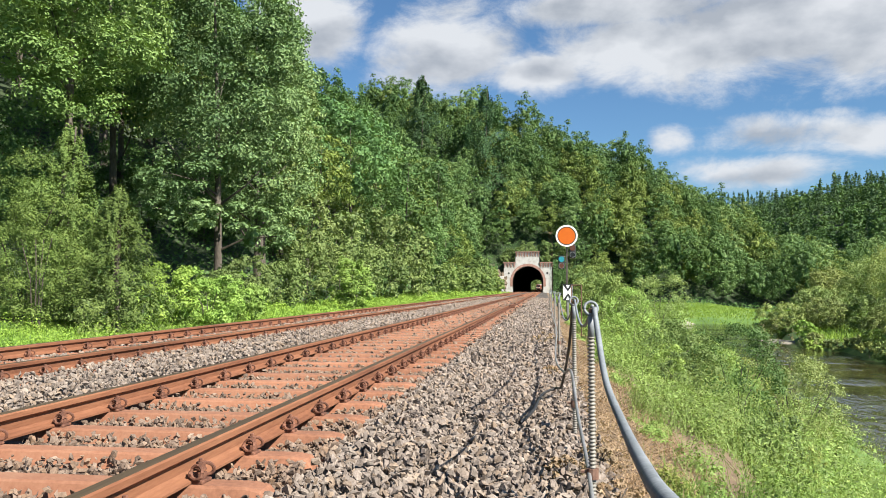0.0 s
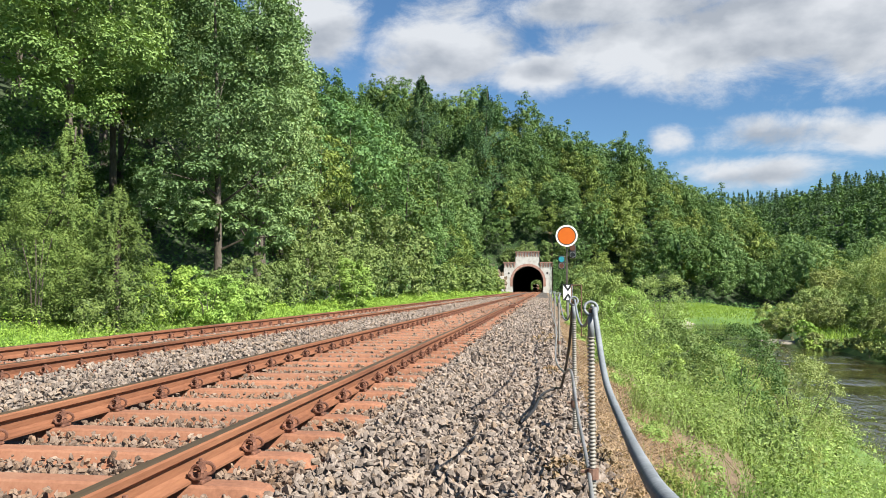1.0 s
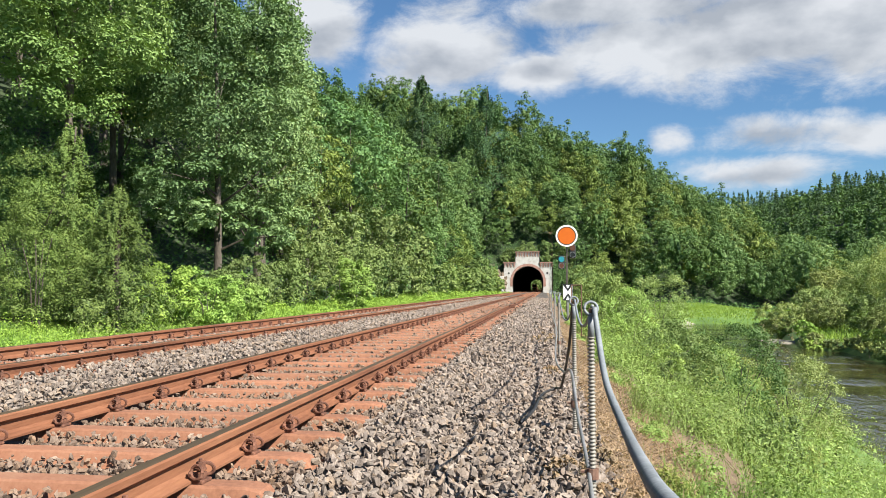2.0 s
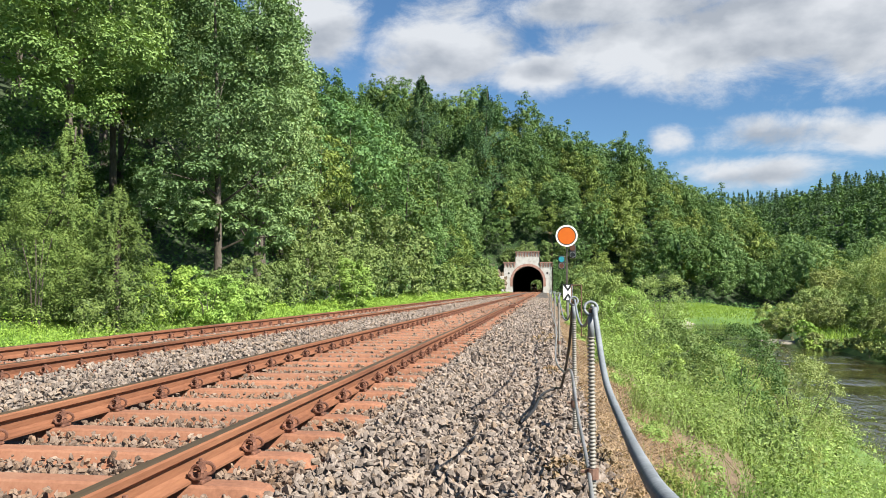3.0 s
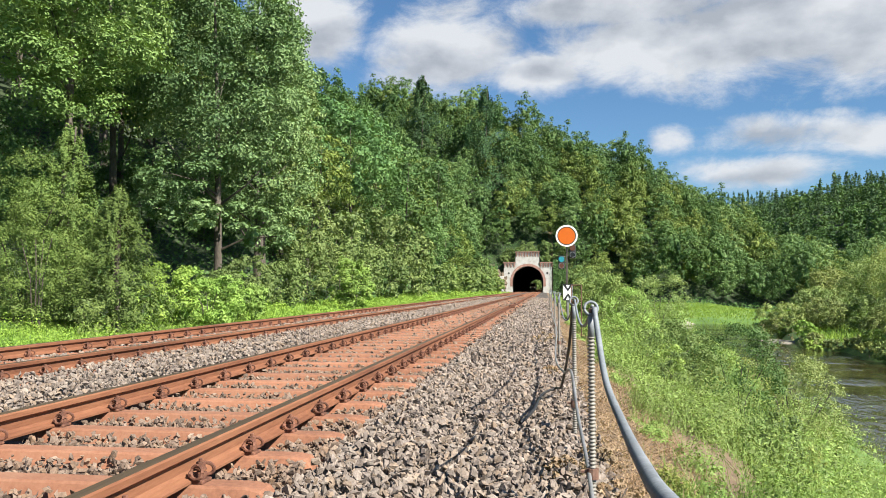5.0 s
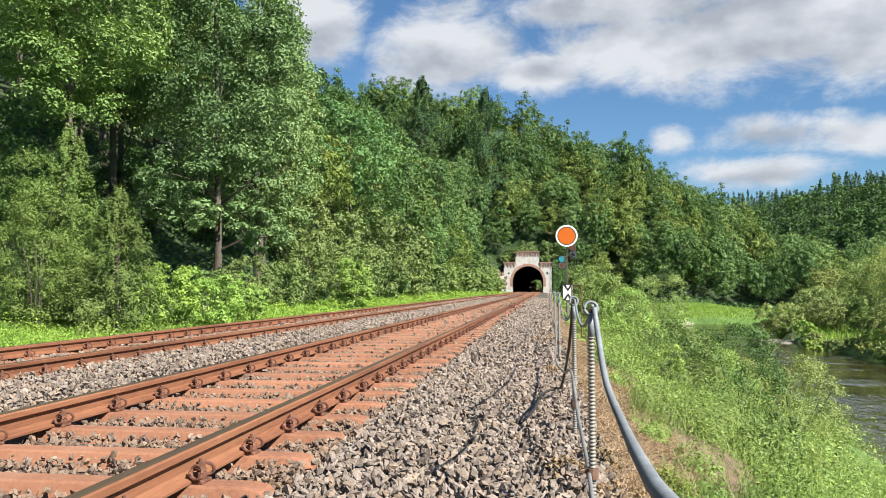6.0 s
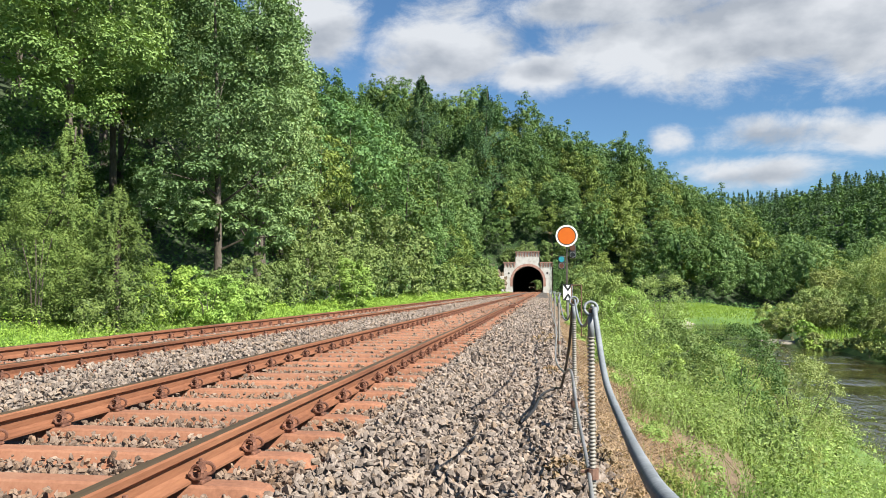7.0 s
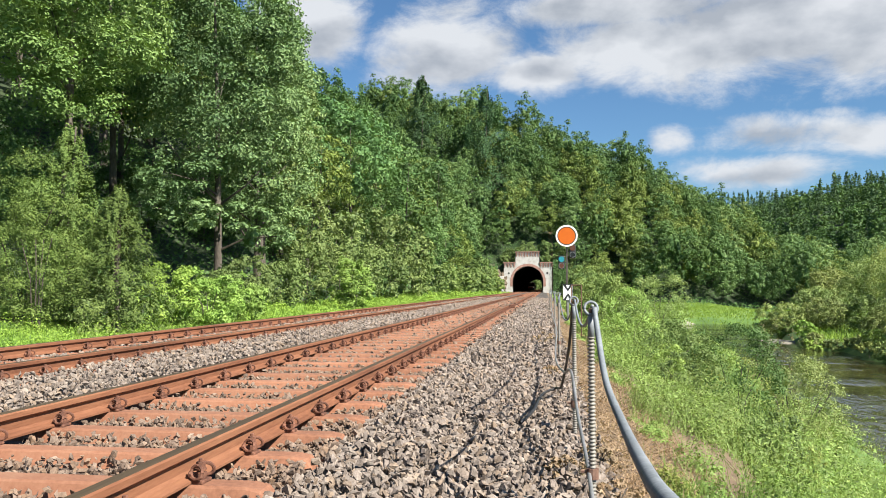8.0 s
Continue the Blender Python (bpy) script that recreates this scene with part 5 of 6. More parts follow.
def build_bank_plants():
    """Bushes on the river bank, and the willows beyond."""
    rng = np.random.default_rng(8)
    rows = [(5.3, 40.0, 3.6, 4.0, 10000, 0.09, LEAF_BRIGHT), (4.6, 31.0, 2.4, 2.9, 9000, 0.07, LEAF_BRIGHT), (4.9, 24.0, 2.2, 1.7, 7000, 0.06, LEAF_BRIGHT), (6.2, 27.0, 3.0, 1.7, 10000, 0.065, LEAF_BRIGHT),
            (6.4, 17.4, 2.3, 2.5, 14000, 0.046, LEAF_DEEP), (5.0, 17.0, 2.4, 1.7, 9000, 0.048, LEAF_BRIGHT), (6.6, 52.0, 4.4, 5.2, 8000, 0.12, LEAF_BRIGHT),
            (6.0, 60.0, 4.0, 5.0, 4800, 0.18, LEAF_BRIGHT), (6.9, 75.0, 5.0, 5.6, 2800, 0.26, LEAF_BRIGHT), (7.2, 95.0, 5.5, 7.0, 2600, 0.32, LEAF), (8.0, 120.0, 6.0, 8.0, 2400, 0.38, LEAF_BRIGHT),
            (9.6, 150.0, 8.0, 9.0, 2200, 0.45, LEAF), (11.2, 180.0, 9.0, 10.0, 2200, 0.5, LEAF), (10.5, 203.0, 7.0, 9.0, 2000, 0.5, LEAF), (9.0, 23.6, 1.8, 4.3, 900, 0.06, DEAD), (8.5, 20.4, 2.6, 3.7, 13000, 0.048, LEAF_WILLOW), (9.3, 21.8, 2.2, 3.2, 9000, 0.05, LEAF_WILLOW)]
    for x, y, w, h, n, leaf, m in rows:
        tagged(plant(bush(rng, w, h, n, leaf, m), x, y), "green bush on the river bank", "bush", group="bushes on the bank")
    for k in range(64):
        y = 6.5 + 30 * rng.random() ** 1.3
        x = rng.uniform(4.2, min(6.6 if y > 18 else 9.0, 3.6 + 0.42 * y))
        w = rng.uniform(0.7, 1.5) * (0.75 + 0.02 * y)
        m = (WEEDS, LEAF_BRIGHT, LEAF_BRIGHT, WEEDS, LEAF_BRIGHT, LEAF, WEEDS, WEEDS_RIPE)[k % 8]
        if 8 < y < 17.5 and x > 2.4 + 0.14 * y:
            w *= 0.55
        tagged(plant(bush(rng, w, w * rng.uniform(0.85, 1.35), 2900, 0.026 + 0.0010 * y, m, 9, 1), x, y), "low leafy bush among the weeds of the river bank", "bush", group="low bushes among the weeds")
    willows = [(10.9, 61.0, 5.6, 6.6), (31.0, 97.0, 8.6, 4.4), (34.5, 94.0, 6.5, 4.0), (36.5, 103.0, 7.0, 5.5), (32.4, 66.5, 6.5, 6.8), (30.2, 62.0, 2.6, 2.0), (33.8, 77.0, 5.0, 3.6), (39.2, 84.0, 7.5, 8.6),
               (42.0, 93.0, 9.0, 11.5), (38.5, 92.0, 6.0, 4.4), (45.0, 108.0, 9.0, 9.0), (46.0, 125.0, 9.0, 7.0), (40.0, 118.0, 7.0, 5.0), (35.5, 71.0, 5.5, 6.5), (52.0, 118.0, 10.0, 10.0)]
    for k in range(15):
        y = 57 + k * 2.9 + rng.uniform(-0.8, 0.8)
        w = rng.uniform(2.2, 3.6)
        m = (LEAF_WILLOW, WEEDS, LEAF_WILLOW)[k % 3]
        if abs(y - 89) > 3.0:
            tagged(plant(bush(rng, w, rng.uniform(1.0, 1.8), 2400, 0.0023 * y, m, 12), float(river_right(y)) - rng.uniform(0.2, 1.6), y), "low green bush overhanging the water", "bush", group="low bushes on the far bank")
    for x, y, w, h in willows:
        leaf = 0.004 * y
        tagged(plant(bush(rng, w, h, 9500, leaf * 0.52, LEAF_WILLOW, 34), x, y), "round grey-green willow bush by the river", "bush", group="willows by the river")


def blades(rng, x, y, z, height, width, lean=0.35):
    """Grass blades: thin bent quads standing on the ground."""
    n = len(x)
    a = rng.uniform(0, 2 * np.pi, n)
    h = height * rng.uniform(0.5, 1.3, n)
    wx, wy = np.cos(a) * width / 2, np.sin(a) * width / 2
    lx, ly = rng.normal(size=n) * lean * h, rng.normal(size=n) * lean * h
    base = np.stack([x, y, z], 1)
    p0 = base + np.stack([-wx, -wy, 0 * h], 1)
    p1 = base + np.stack([wx, wy, 0 * h], 1)
    p2 = base + np.stack([lx + wx * 0.2, ly + wy * 0.2, h], 1)
    p3 = base + np.stack([lx * 0.6 - wx, ly * 0.6 - wy, h * 0.6], 1)
    return np.stack([p0, p1, p2, p3], 1).reshape(-1, 3), np.arange(4 * n).reshape(n, 4)


def build_grass():
    rng = np.random.default_rng(14)
    lists = []
    for x0, x1, y0, y1, per, h, w in ((-11.5, -5.7, 9, 30, 150, 0.24, 0.016), (-13, -5.7, 30, 80, 45, 0.30, 0.04), (-14, -5.9, 80, 215, 12, 0.42, 0.11)):
        n = int((x1 - x0) * (y1 - y0) * per)
        x, y = rng.uniform(x0, x1, n), rng.uniform(y0, y1, n)
        lists.append(blades(rng, x, y, ground_height(x, y) - 0.03, h * (0.5 + 0.5 * smoothstep(5.6, 8.0, -x)), w))
    herbs = []
    for x0, x1, y0, y1, per, leaf, count, h in ((-11.5, -6.1, 10, 34, 3.2, 0.075, 90, 0.62), (-12.5, -6.1, 34, 80, 0.9, 0.15, 80, 0.8), (-13, -6.2, 80, 205, 0.22, 0.36, 50, 1.1)):
        n = int((x1 - x0) * (y1 - y0) * per)
        x, y = rng.uniform(x0, x1, n), rng.uniform(y0, y1, n)
        size = h * (0.3 + rng.random(n) ** 1.5) * (0.25 + 0.75 * smoothstep(5.9, 8.5, -x)) * (0.85 + 0.4 * rolling(x, y, 1.5))
        which = np.repeat(np.arange(n), count)
        d = rng.normal(size=(len(which), 3))
        d[:, 2] = np.abs(d[:, 2])
        d /= np.linalg.norm(d, axis=1, keepdims=True)
        r = (1 - 0.5 * rng.random(len(which)))[:, None]
        p = np.column_stack([x, y, ground_height(x, y)])[which] + d * r * size[which][:, None] * np.array((0.8, 0.8, 1.0))
        v, f = leaf_arrays(rng, p, hang(rng, d, 0.5, 0.5), leaf, 0.5)
        q = v.reshape(-1, 4, 3)
        herbs.append((q[:, 1:].reshape(-1, 3), np.arange(3 * len(q)).reshape(-1, 3)))
    join_stuff("verge_herbs", herbs, GRASS, "lush green nettles and herbs on the verge beside the track", "weeds")
    join_stuff("verge_grass", lists, GRASS, "tall lush green grass on the verge beside the track", "grass")
    # nettles and tall herbs on the bank, in mounds
    lists, dark, ripe = [], [], []
    for x0, x1, y0, y1, per, leaf, count, h in ((3.8, 11, -4.0, 2.4, 2.0, 0.07, 120, 1.0), (3.12, 14, 3.0, 9, 5.8, 0.033, 560, 1.15), (3.12, 14, 9, 18, 4.2, 0.050, 420, 1.25), (3.12, 15, 18, 36, 1.7, 0.072, 380, 1.1),
                                                (3.2, 18, 36, 75, 0.55, 0.15, 230, 1.3), (3.4, 26, 75, 140, 0.16, 0.45, 70, 1.4)):
        n = int((x1 - x0) * (y1 - y0) * per)
        x, y = rng.uniform(x0, x1, n), rng.uniform(y0, y1, n)
        ok = (x < river_left(y) + 0.8) & ((y < 2.5) | (x - 2.4 < 0.62 * y))
        x, y = x[ok], y[ok]
        grow = np.clip((x - 3.1) / 1.3, 0.15, 1.0)
        size = h * (0.20 + 1.2 * rng.random(len(x)) ** 2.0) * grow * (0.8 + 0.45 * rolling(x, y, 1.3))
        wide = size * rng.uniform(0.55, 0.95, len(x)) + 0.05
        which = np.repeat(np.arange(len(x)), count)
        d = rng.normal(size=(len(which), 3))
        d[:, 2] = np.abs(d[:, 2]) * 1.1
        d /= np.linalg.norm(d, axis=1, keepdims=True)
        r = np.minimum(1.08, 1 - 0.55 * rng.random(len(which)) ** 1.6 + 0.10 * rng.normal(size=len(which)))
        px, py = x[which] + d[:, 0] * wide[which] * r, y[which] + d[:, 1] * wide[which] * r
        pz = ground_height(px, py) + d[:, 2] * size[which] * r
        p = np.stack([px, py, pz], 1)
        v, f = leaf_arrays(rng, p, hang(rng, d, 0.55, 0.5), leaf, 0.5)
        q = v.reshape(-1, 4, 3)
        q[:, 1] -= (q[:, 2] - q[:, 0]) * 0.2
        q[:, 3] -= (q[:, 2] - q[:, 0]) * 0.2
        rank = (rng.random(len(x)) < 0.12 + 0.45 * (rolling(x + 31, y, 0.9) > 0.25))[which]
        old = (rng.random(len(x)) < 0.05 + 0.30 * (rolling(x + 5, y + 17, 1.1) > 0.55))[which] & ~rank
        for some, into in ((rank, dark), (old, ripe), (~rank & ~old, lists)):
            into.append((q[some][:, 1:].reshape(-1, 3), np.arange(3 * int(some.sum())).reshape(-1, 3)))
        k = len(x) * (26 if leaf < 0.06 else 14)
        w = rng.integers(0, len(x), k)
        bx, by = x[w] + rng.normal(size=k) * wide[w] * 0.5, y[w] + rng.normal(size=k) * wide[w] * 0.5
        v, f = blades(rng, bx, by, ground_height(bx, by), 0.95 * size[w] + 0.15, leaf * 0.16, 0.35)
        lists.append((v, f[:, :3]))
    join_stuff("bank_nettles", dark, LEAF_BRIGHT, "deep green nettles among the weeds of the river bank", "nettles")
    join_stuff("ripe_weeds", ripe, WEEDS_RIPE, "yellowing meadowsweet and grasses among the weeds of the bank", "weeds")
    join_stuff("bank_weeds", lists, WEEDS, "thick green nettles and weeds on the river bank", "weeds")
    n = 20000
    x, y = 2.60 + 0.95 * rng.random(n) ** 1.1, 1.9 + 24 * rng.random(n) ** 2.2
    k = 9000
    p = np.column_stack([2.60 + 0.95 * rng.random(k), 1.9 + 18 * rng.random(k) ** 2.0, np.zeros(k)])
    p[:, 2] = ground_height(p[:, 0], p[:, 1]) + 0.012 * rng.random(k)
    v, f = leaf_arrays(rng, p, np.array((0.2, -0.1, 1.0)) + 0.35 * rng.normal(size=p.shape), 0.035, 0.5)
    leaf_litter = (v, f)
    join_stuff("dry_grass", [blades(rng, x, y, ground_height(x, y) - 0.005, 0.07, 0.005, 1.6), leaf_litter], DRY, "dry brown grass and dead stalks at the edge of the ballast", "grass")
    shapes = stone_shapes(rng, 6)
    lists = []
    for v, f in shapes:
        n = 900
        x, y = 2.62 + 0.85 * rng.random(n), 2.0 + 16 * rng.random(n) ** 1.8
        size = 0.012 + 0.045 * rng.random((n, 1)) ** 2.5
        lists.append(scatter_arrays((v, f), np.column_stack([x, y, ground_height(x, y) + 0.004]), rng.uniform(0, 6.28, n), size * np.array((1.3, 1.0, 0.7))))
    join_stuff("earth_clods", lists, CLOD, "crumbled brown earth and stones on the edge of the bank", "earth")
    n = 26000
    x, y = rng.uniform(14, 62, n), rng.uniform(128, 208, n)
    n = 14000
    x2, y2 = rng.uniform(29.5, 52, n), rng.uniform(56, 128, n)
    ok = x2 > river_right(y2) - 1.2
    x2, y2 = x2[ok], y2[ok]
    join_stuff("meadow_grass", [blades(rng, x, y, ground_height(x, y) - 0.05, 0.32, 0.12), blades(rng, x2, y2, ground_height(x2, y2) - 0.05, 0.6, 0.07)], GRASS, "bright green meadow beyond the river bend", "grass")


# ---- signal and cable posts ----
def disc(bm, r0, r1, y0, y1, z, sides=40):
    """A flat ring (or a full disc where r0 is 0) facing along y."""
    if r0 == 0:
        return rod(bm, (0, y0, z), (0, y1, z), r1, sides=sides)
    loops = []
    for r, y in ((r0, y0), (r1, y0), (r1, y1), (r0, y1)):
        loops.append([bm.verts.new((r * math.cos(a), y, z + r * math.sin(a))) for a in [2 * math.pi * k / sides for k in range(sides)]])
    for a, b in zip(loops, loops[1:] + loops[:1]):
        for k in range(sides):
            bm.faces.new((a[k], a[(k + 1) % sides], b[(k + 1) % sides], b[k]))
    bmesh.ops.recalc_face_normals(bm, faces=bm.faces)
    return bm


def build_signal():
    """A distant signal: an orange disc over two lamp pairs on a lattice mast, with a chequered board below."""
    s = tagged(new("railway_signal"), "distant signal with an orange white-rimmed disc on a slim mast", "railway signal")
    s.matrix_basis = at(3.38, 36.0)
    base = s.matrix_basis.translation.z
    eye = 0.724
    def height(py):
        return eye + (511.7 - py) * 36.0 / 1370 - base
    z = height(419)
    part("mast", box(bmesh.new(), -0.04, 0.04, 0.02, 0.10, -0.5, z - 0.3, 0.01), DARK_STEEL, s, "slim dark steel mast")
    part("disc", disc(bmesh.new(), 0, 0.392, -0.06, -0.045, z), ORANGE_PAINT, s, "orange enamel disc")
    part("inner_ring", disc(bmesh.new(), 0.390, 0.428, -0.063, -0.04, z), BLACK_PAINT, s, "thin black ring")
    part("outer_ring", disc(bmesh.new(), 0.426, 0.50, -0.066, -0.035, z), WHITE_PAINT, s, "white enamel rim")
    part("disc_arm", box(bmesh.new(), -0.03, 0.03, -0.03, 0.05, z - 0.75, z + 0.1, 0.01), BLACK_PAINT, s, "black disc arm")
    lens = {"green": paint("teal_lens", (0.02, 0.20, 0.24), 0.15), "brown": paint("amber_lens", (0.09, 0.035, 0.02), 0.2), "clear": paint("dark_lens", (0.012, 0.012, 0.012), 0.15)}
    for cx, za, zb, ca, cb in ((-0.24, height(460), height(471), "green", "brown"), (0.26, height(440), height(452), "brown", "clear")):
        lampbox = part("lamp_box", box(bmesh.new(), cx - 0.15, cx + 0.15, -0.02, 0.16, zb - 0.17, za + 0.17, 0.05), BLACK_PAINT, s, "small black lamp box")
        for zz, c in ((za, ca), (zb, cb)):
            bm = bmesh.new()
            rod(bm, (cx, -0.02, zz), (cx, -0.045, zz), 0.13, sides=18)
            part("lens", bm, lens[c], lampbox, "round coloured lens")
            if zz == zb:
                rim = disc(bmesh.new(), 0.112, 0.132, -0.055, -0.046, 0.0, 20)
                bmesh.ops.translate(rim, verts=rim.verts, vec=(cx, 0, zz))
                part("lens_rim", rim, GALVANISED, lampbox, "pale grey ring round the lens")
        part("bracket", box(bmesh.new(), min(0, cx), max(0, cx), 0.03, 0.07, (za + zb) / 2 - 0.03, (za + zb) / 2 + 0.03), BLACK_PAINT, s, "black bracket")
    return s


def build_board():
    """The chequered signal board: a white board with two black wedges pointing at each other."""
    b = tagged(new("signal_board"), "white board with two black wedges tip to tip on a post", "railway sign")
    y = 26.0
    b.matrix_basis = at(2.395 + (1004 - 965) * y / 1370, y)
    base = b.matrix_basis.translation.z
    top, bottom = 0.724 + (511.7 - 503) * y / 1370 - base, 0.724 + (511.7 - 532) * y / 1370 - base
    half, mid = 0.17, (top + bottom) / 2
    part("post", box(bmesh.new(), -0.03, 0.03, 0.0, 0.06, -0.4, top - 0.02, 0.008), GALVANISED, b, "grey steel post")
    plate = part("plate", box(bmesh.new(), -half, half, -0.03, -0.01, bottom, top, 0.006), WHITE_PAINT, b, "white enamel plate")
    def wedge(tip, wide_z):
        bm = bmesh.new()
        w, t = half * 0.94, half * 0.36
        pts = [(-w, wide_z), (0, tip), (w, wide_z), (w - t * 1.4, wide_z), (0, tip + (wide_z - tip) * 0.42), (-w + t * 1.4, wide_z)]
        fr = [bm.verts.new((x, -0.036, z)) for x, z in pts]
        bk = [bm.verts.new((x, -0.031, z)) for x, z in pts]
        for q in ((0, 1, 4, 5), (1, 2, 3, 4)):
            bm.faces.new([fr[i] for i in q])
            bm.faces.new([bk[i] for i in q][::-1])
        for i in range(6):
            bm.faces.new((fr[i], bk[i], bk[(i + 1) % 6], fr[(i + 1) % 6]))
        bmesh.ops.recalc_face_normals(bm, faces=bm.faces)
        return bm
    part("wedge", wedge(mid + 0.025, top - 0.03), BLACK_PAINT, plate, "black wedge")
    part("wedge", wedge(mid - 0.025, bottom + 0.02), BLACK_PAINT, plate, "black wedge")
    for x0, x1, z0, z1 in ((-half, half, top - 0.03, top), (-half, half, bottom, bottom + 0.02), (-half, -half + 0.018, bottom + 0.02, top - 0.03), (half - 0.018, half, bottom + 0.02, top - 0.03)):
        part("edge_bar", box(bmesh.new(), x0, x1, -0.039, -0.0365, z0, z1), BLACK_PAINT, plate)
    return b


POST_X = 2.59
POSTS = (3.42, 5.45, 11.6, 17.0, 26.0, 36.0)


def ribbed(r, pitch, deep):
    return lambda s: r - deep * (0.5 - 0.5 * math.cos(2 * math.pi * s / pitch))


def cable_post(y, ribs):
    post = tagged(new("cable_post"), "slim post in ribbed grey sleeve with hooked top", "post", group="cable posts")
    post.location = (POST_X, y, -0.36)
    h = 1.0
    bm = bmesh.new()
    rod(bm, (0, 0, -0.4), (0, 0, h), 0.010, sides=8)
    part("rod", bm, RUSTY_STEEL, post, "rusty steel rod")
    steps = int(h * 0.9 / (0.004 if ribs else 0.03))
    path = [Vector((0, 0, 0.02 + (h - 0.14) * k / steps)) for k in range(steps + 1)]
    part("sleeve", tube(bmesh.new(), path, ribbed(0.0185, 0.0158, 0.0080) if ribs else 0.0175, 10), CONDUIT_BEIGE, post, "weathered ribbed plastic sleeve", smooth=True)
    ring = [Vector((0.0 + 0.028 * math.cos(a), 0.028 * math.sin(a) * 0.35, h + 0.028 * math.sin(a))) for a in [math.radians(d) for d in range(-170, 191, 20)]]
    part("hook", tube(bmesh.new(), ring, 0.0066, 8), CONDUIT_GREY, post, "curled grey cable hook", smooth=True)
    bm = bmesh.new()
    rod(bm, (0, 0, h - 0.13), (0, 0, h - 0.025), 0.0145, sides=12)
    part("collar", bm, CONDUIT_GREY, post, "grey collar", smooth=True)
    bm = bmesh.new()
    rod(bm, (0, 0, 0.27), (0, 0, 0.315), 0.027, sides=10)
    rod(bm, (-0.05, 0, 0.30), (0.0, 0, 0.30), 0.008, sides=6)
    part("clamp", bm, RUSTY_STEEL, post, "rusty clamp")
    return post


def build_cables():
    for i, y in enumerate(POSTS):
        cable_post(y, i < 2)
    spans = [-1.6] + list(POSTS)
    for i, (a, b) in enumerate(zip(spans, spans[1:])):
        if i == 0:
            pts = [(2.575, -1.6, 0.655), (2.55, -0.6, 0.615), (2.515, 0.3, 0.575), (2.526, 0.87, 0.493), (2.548, 1.27, 0.443), (2.584, 1.94, 0.386), (2.609, 2.74, 0.375),
                   (2.612, 3.05, 0.430), (2.611, 3.30, 0.540), (2.604, 3.41, 0.640)]
        else:
            sag = 0.07 + 0.03 * min(b - a, 6)
            pts = [(POST_X + 0.006, a + (b - a) * t, 0.65 - 4 * sag * t * (1 - t)) for t in np.linspace(0, 1, 8)]
        r = 0.0125 if i == 0 else 0.0075
        path = resample(smooth_path(pts, 30), 0.0035 if i == 0 else 0.03)
        c = part("cable", tube(bmesh.new(), path, ribbed(r, 0.0125, 0.0022) if i == 0 else r, 14 if i == 0 else 8), CONDUIT_GREY, smooth=True)
        tagged(c, "thick ribbed grey cable conduit slung between posts", "cable", group="slung cables")
    # thin lower cables
    low = [(2.575, 0.5, -0.28), (2.575, 2.6, -0.22), (2.575, 3.45, -0.06), (2.57, 4.4, 0.02), (2.565, 5.4, 0.16), (2.54, 6.4, 0.05), (2.50, 8.5, -0.02), (2.55, 11.6, 0.12), (2.56, 17, 0.1), (2.57, 26, 0.1)]
    c = part("cable", tube(bmesh.new(), smooth_path(low, 12), 0.0095, 8), GALVANISED, smooth=True)
    tagged(c, "thin pale steel cable running low along the posts", "cable", group="slung cables")
    black = [(2.585, 5.5, 0.60), (2.57, 6.1, 0.25), (2.53, 6.9, -0.12), (2.48, 7.25, -0.19), (2.36, 7.0, -0.215), (2.30, 6.0, -0.20), (2.22, 5.5, -0.21)]
    c = part("cable", tube(bmesh.new(), smooth_path(black, 12), 0.011, 8), BLACK_RUBBER, smooth=True)
    tagged(c, "black rubber cable hanging from a post to the ballast", "cable")


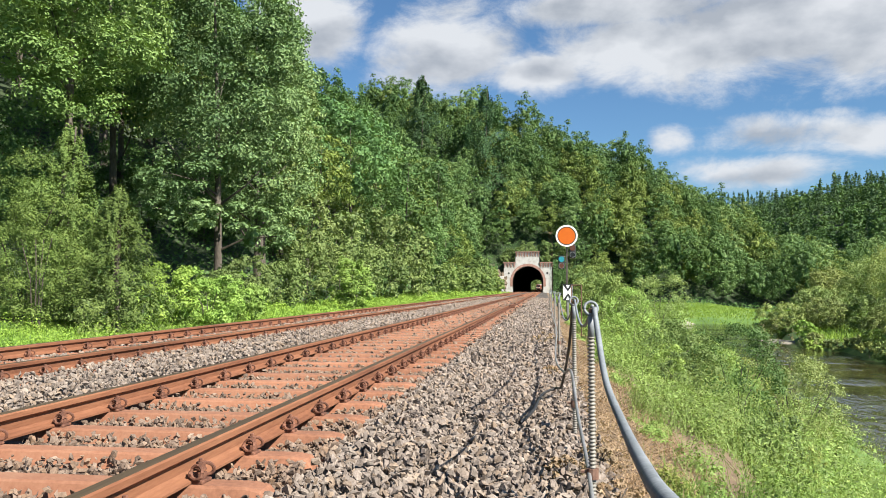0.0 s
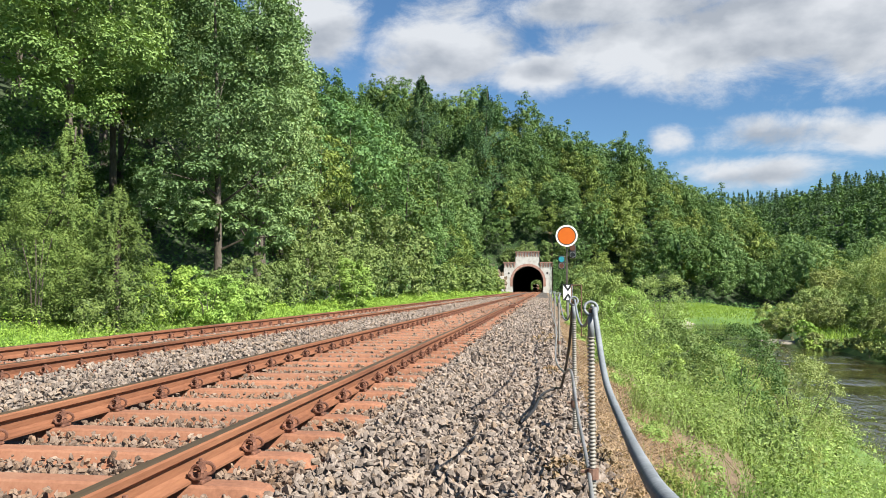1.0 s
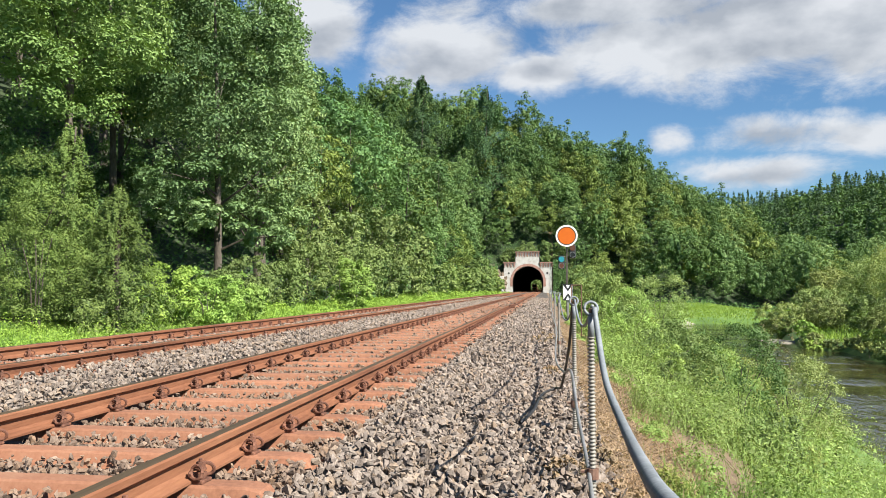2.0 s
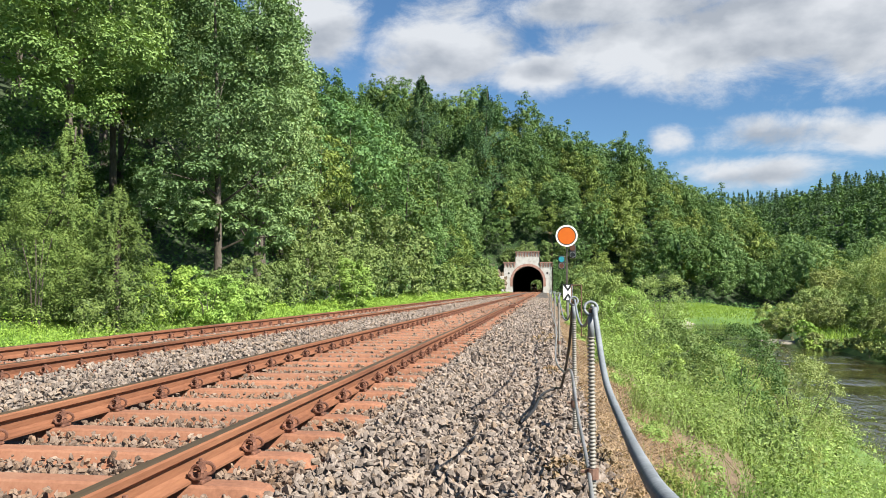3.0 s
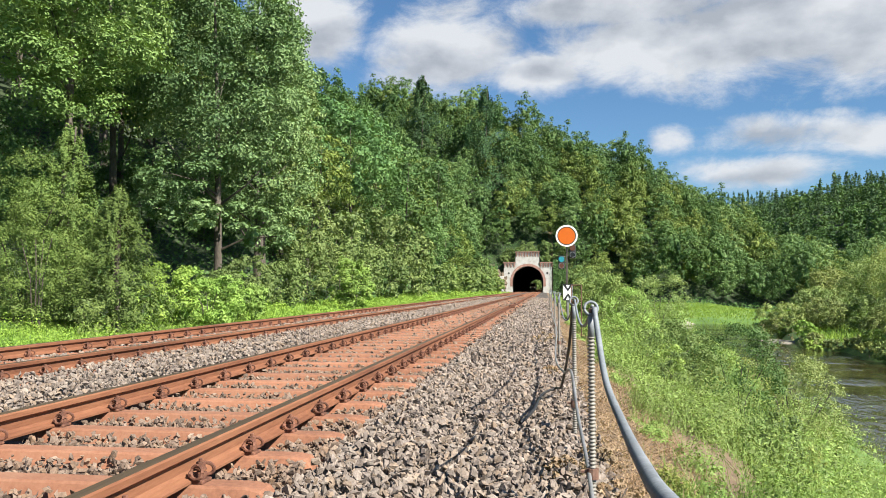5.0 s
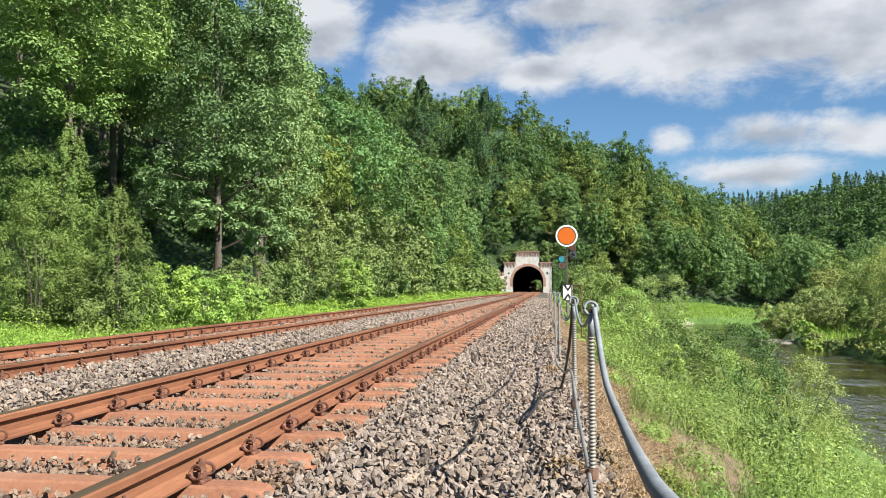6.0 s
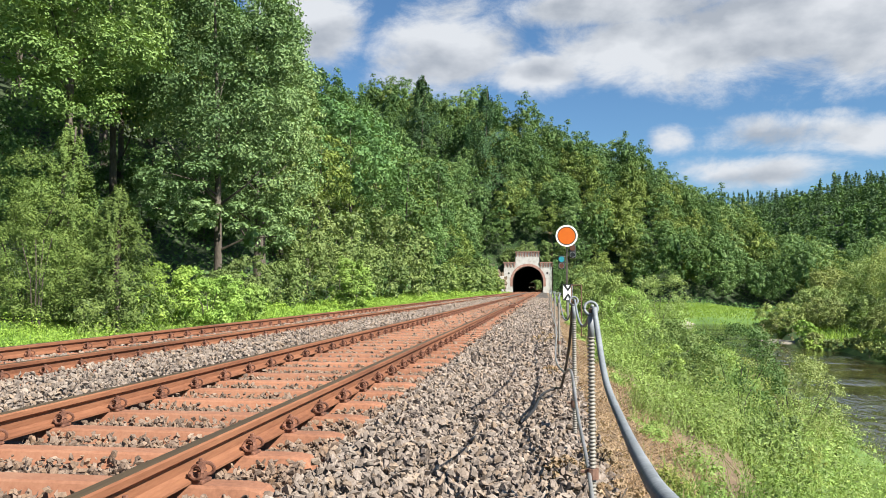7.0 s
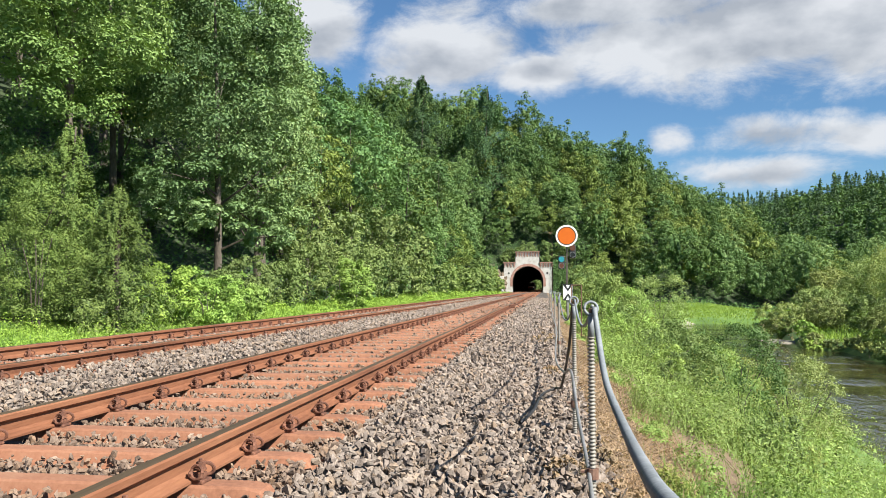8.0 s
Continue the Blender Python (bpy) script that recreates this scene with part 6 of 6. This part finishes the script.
def build_lineside():
    """Small things beside the rails: a hose loop on the rail, a pipe frame, dry plants."""
    counter = tagged(new("wheel_sensor"), "small rusty wheel sensor with a looped hose on the rail", "sensor")
    counter.location = (RAIL_X, 35.0, 0)
    part("housing", box(bmesh.new(), 0.05, 0.30, -0.12, 0.12, -0.13, 0.03, 0.03), CLIP_RUST, counter, "dark rusty sensor housing")
    loop = smooth_path([(0.18, 0, 0.02), (0.24, 0.0, 0.06), (0.34, -0.05, 0.06), (0.44, -0.1, 0.0), (0.52, -0.2, -0.10), (0.62, -0.3, -0.2)], 8)
    part("hose", tube(bmesh.new(), loop, 0.022, 8), RUSTY_STEEL, counter, "brown flexible hose", smooth=True)
    y = 20.0
    frame_thing = tagged(new("pipe_frame"), "rusty steel pipe frame beside the cable posts", "pipe frame")
    frame_thing.location = (2.395, y, 0)
    def side(px):
        return (px - 965) / 1370 * y
    def level(py):
        return 0.724 + (511.7 - py) / 1370 * y
    for a, b in (((side(1027), level(505)), (side(1027), -0.7)), ((side(1009), level(505.5)), (side(1027), level(505))), ((side(1009), level(533)), (side(1027), level(533))), ((side(1010), level(505)), (side(1010), -0.7))):
        bm = bmesh.new()
        rod(bm, (a[0], 0, a[1]), (b[0], 0, b[1]), 0.013, sides=8)
        part("pipe", bm, RUSTY_STEEL, frame_thing, "rusty pipe")
    rng = np.random.default_rng(17)
    for x, y, w, h in ((2.50, 4.25, 0.34, 0.16), (2.74, 3.9, 0.40, 0.14), (2.40, 14.5, 0.7, 0.26), (2.70, 4.7, 0.3, 0.16), (2.46, 9.4, 0.3, 0.15)):
        b = bush(rng, w, h, 700, 0.026, DRY, 8, 3, "dead_plant")
        tagged(plant(b, x, y), "small dead red-brown plant in the ballast", "plant", group="dead plants by the posts")
    for x, y in ((2.70, 3.6),):
        bm = bmesh.new()
        bmesh.ops.create_icosphere(bm, subdivisions=2, radius=0.06)
        for v in bm.verts:
            v.co = Vector((v.co.x * 1.5, v.co.y, v.co.z * 0.6)) * (1 + 0.5 * noise.noise(v.co * 14 + Vector((x * 7, y, 0))))
        stone = part("stone", bm, GRAVEL_BAR)
        stone.matrix_basis = Matrix.Translation((x, y, float(bed_height(np.array([x]), np.array([y]))[0]) + 0.035))
        tagged(stone, "pale tan stone lying on the ballast", "stone", group="pale stones")


# ---- build ----
build_ground()
build_water()
build_gravel_bar()
SLEEPER, CLIP, PLAIN_CLIP = sleeper_mesh(), clip_mesh(), plain_clip_mesh()
build_tunnel()
TRAIN = build_train()
build_signal()
build_board()
build_cables()
build_lineside()
build_woods()
build_front_trees()
build_portal_plants()
build_crags()
build_undergrowth()
build_bank_plants()
build_grass()
build_track(TRACKS[0], "rusty railway track on salmon-brown steel sleepers", 110)
build_track(TRACKS[1], "rusty railway track half sunk in pale ballast", 110)
build_ballast()
for spare in SPARE:
    bpy.data.objects.remove(spare)


def motions():
    """The railcar comes round the bend, into the tunnel and on towards the near mouth."""
    def on_line(y, turn=0.0):
        return pose(TRACKS[1] + float(drift(y)), y, 0, 0, 0, turn)
    walk(TRAIN, [(0.0, on_line(533, -8)), (0.5, on_line(516, -4)), (1.0, on_line(500, -1)), (1.5, on_line(484)), (3.0, on_line(441)), (3.5, on_line(429)),
                 (4.5, on_line(406)), (6.0, on_line(378)), (8.0, on_line(351))])


motions()
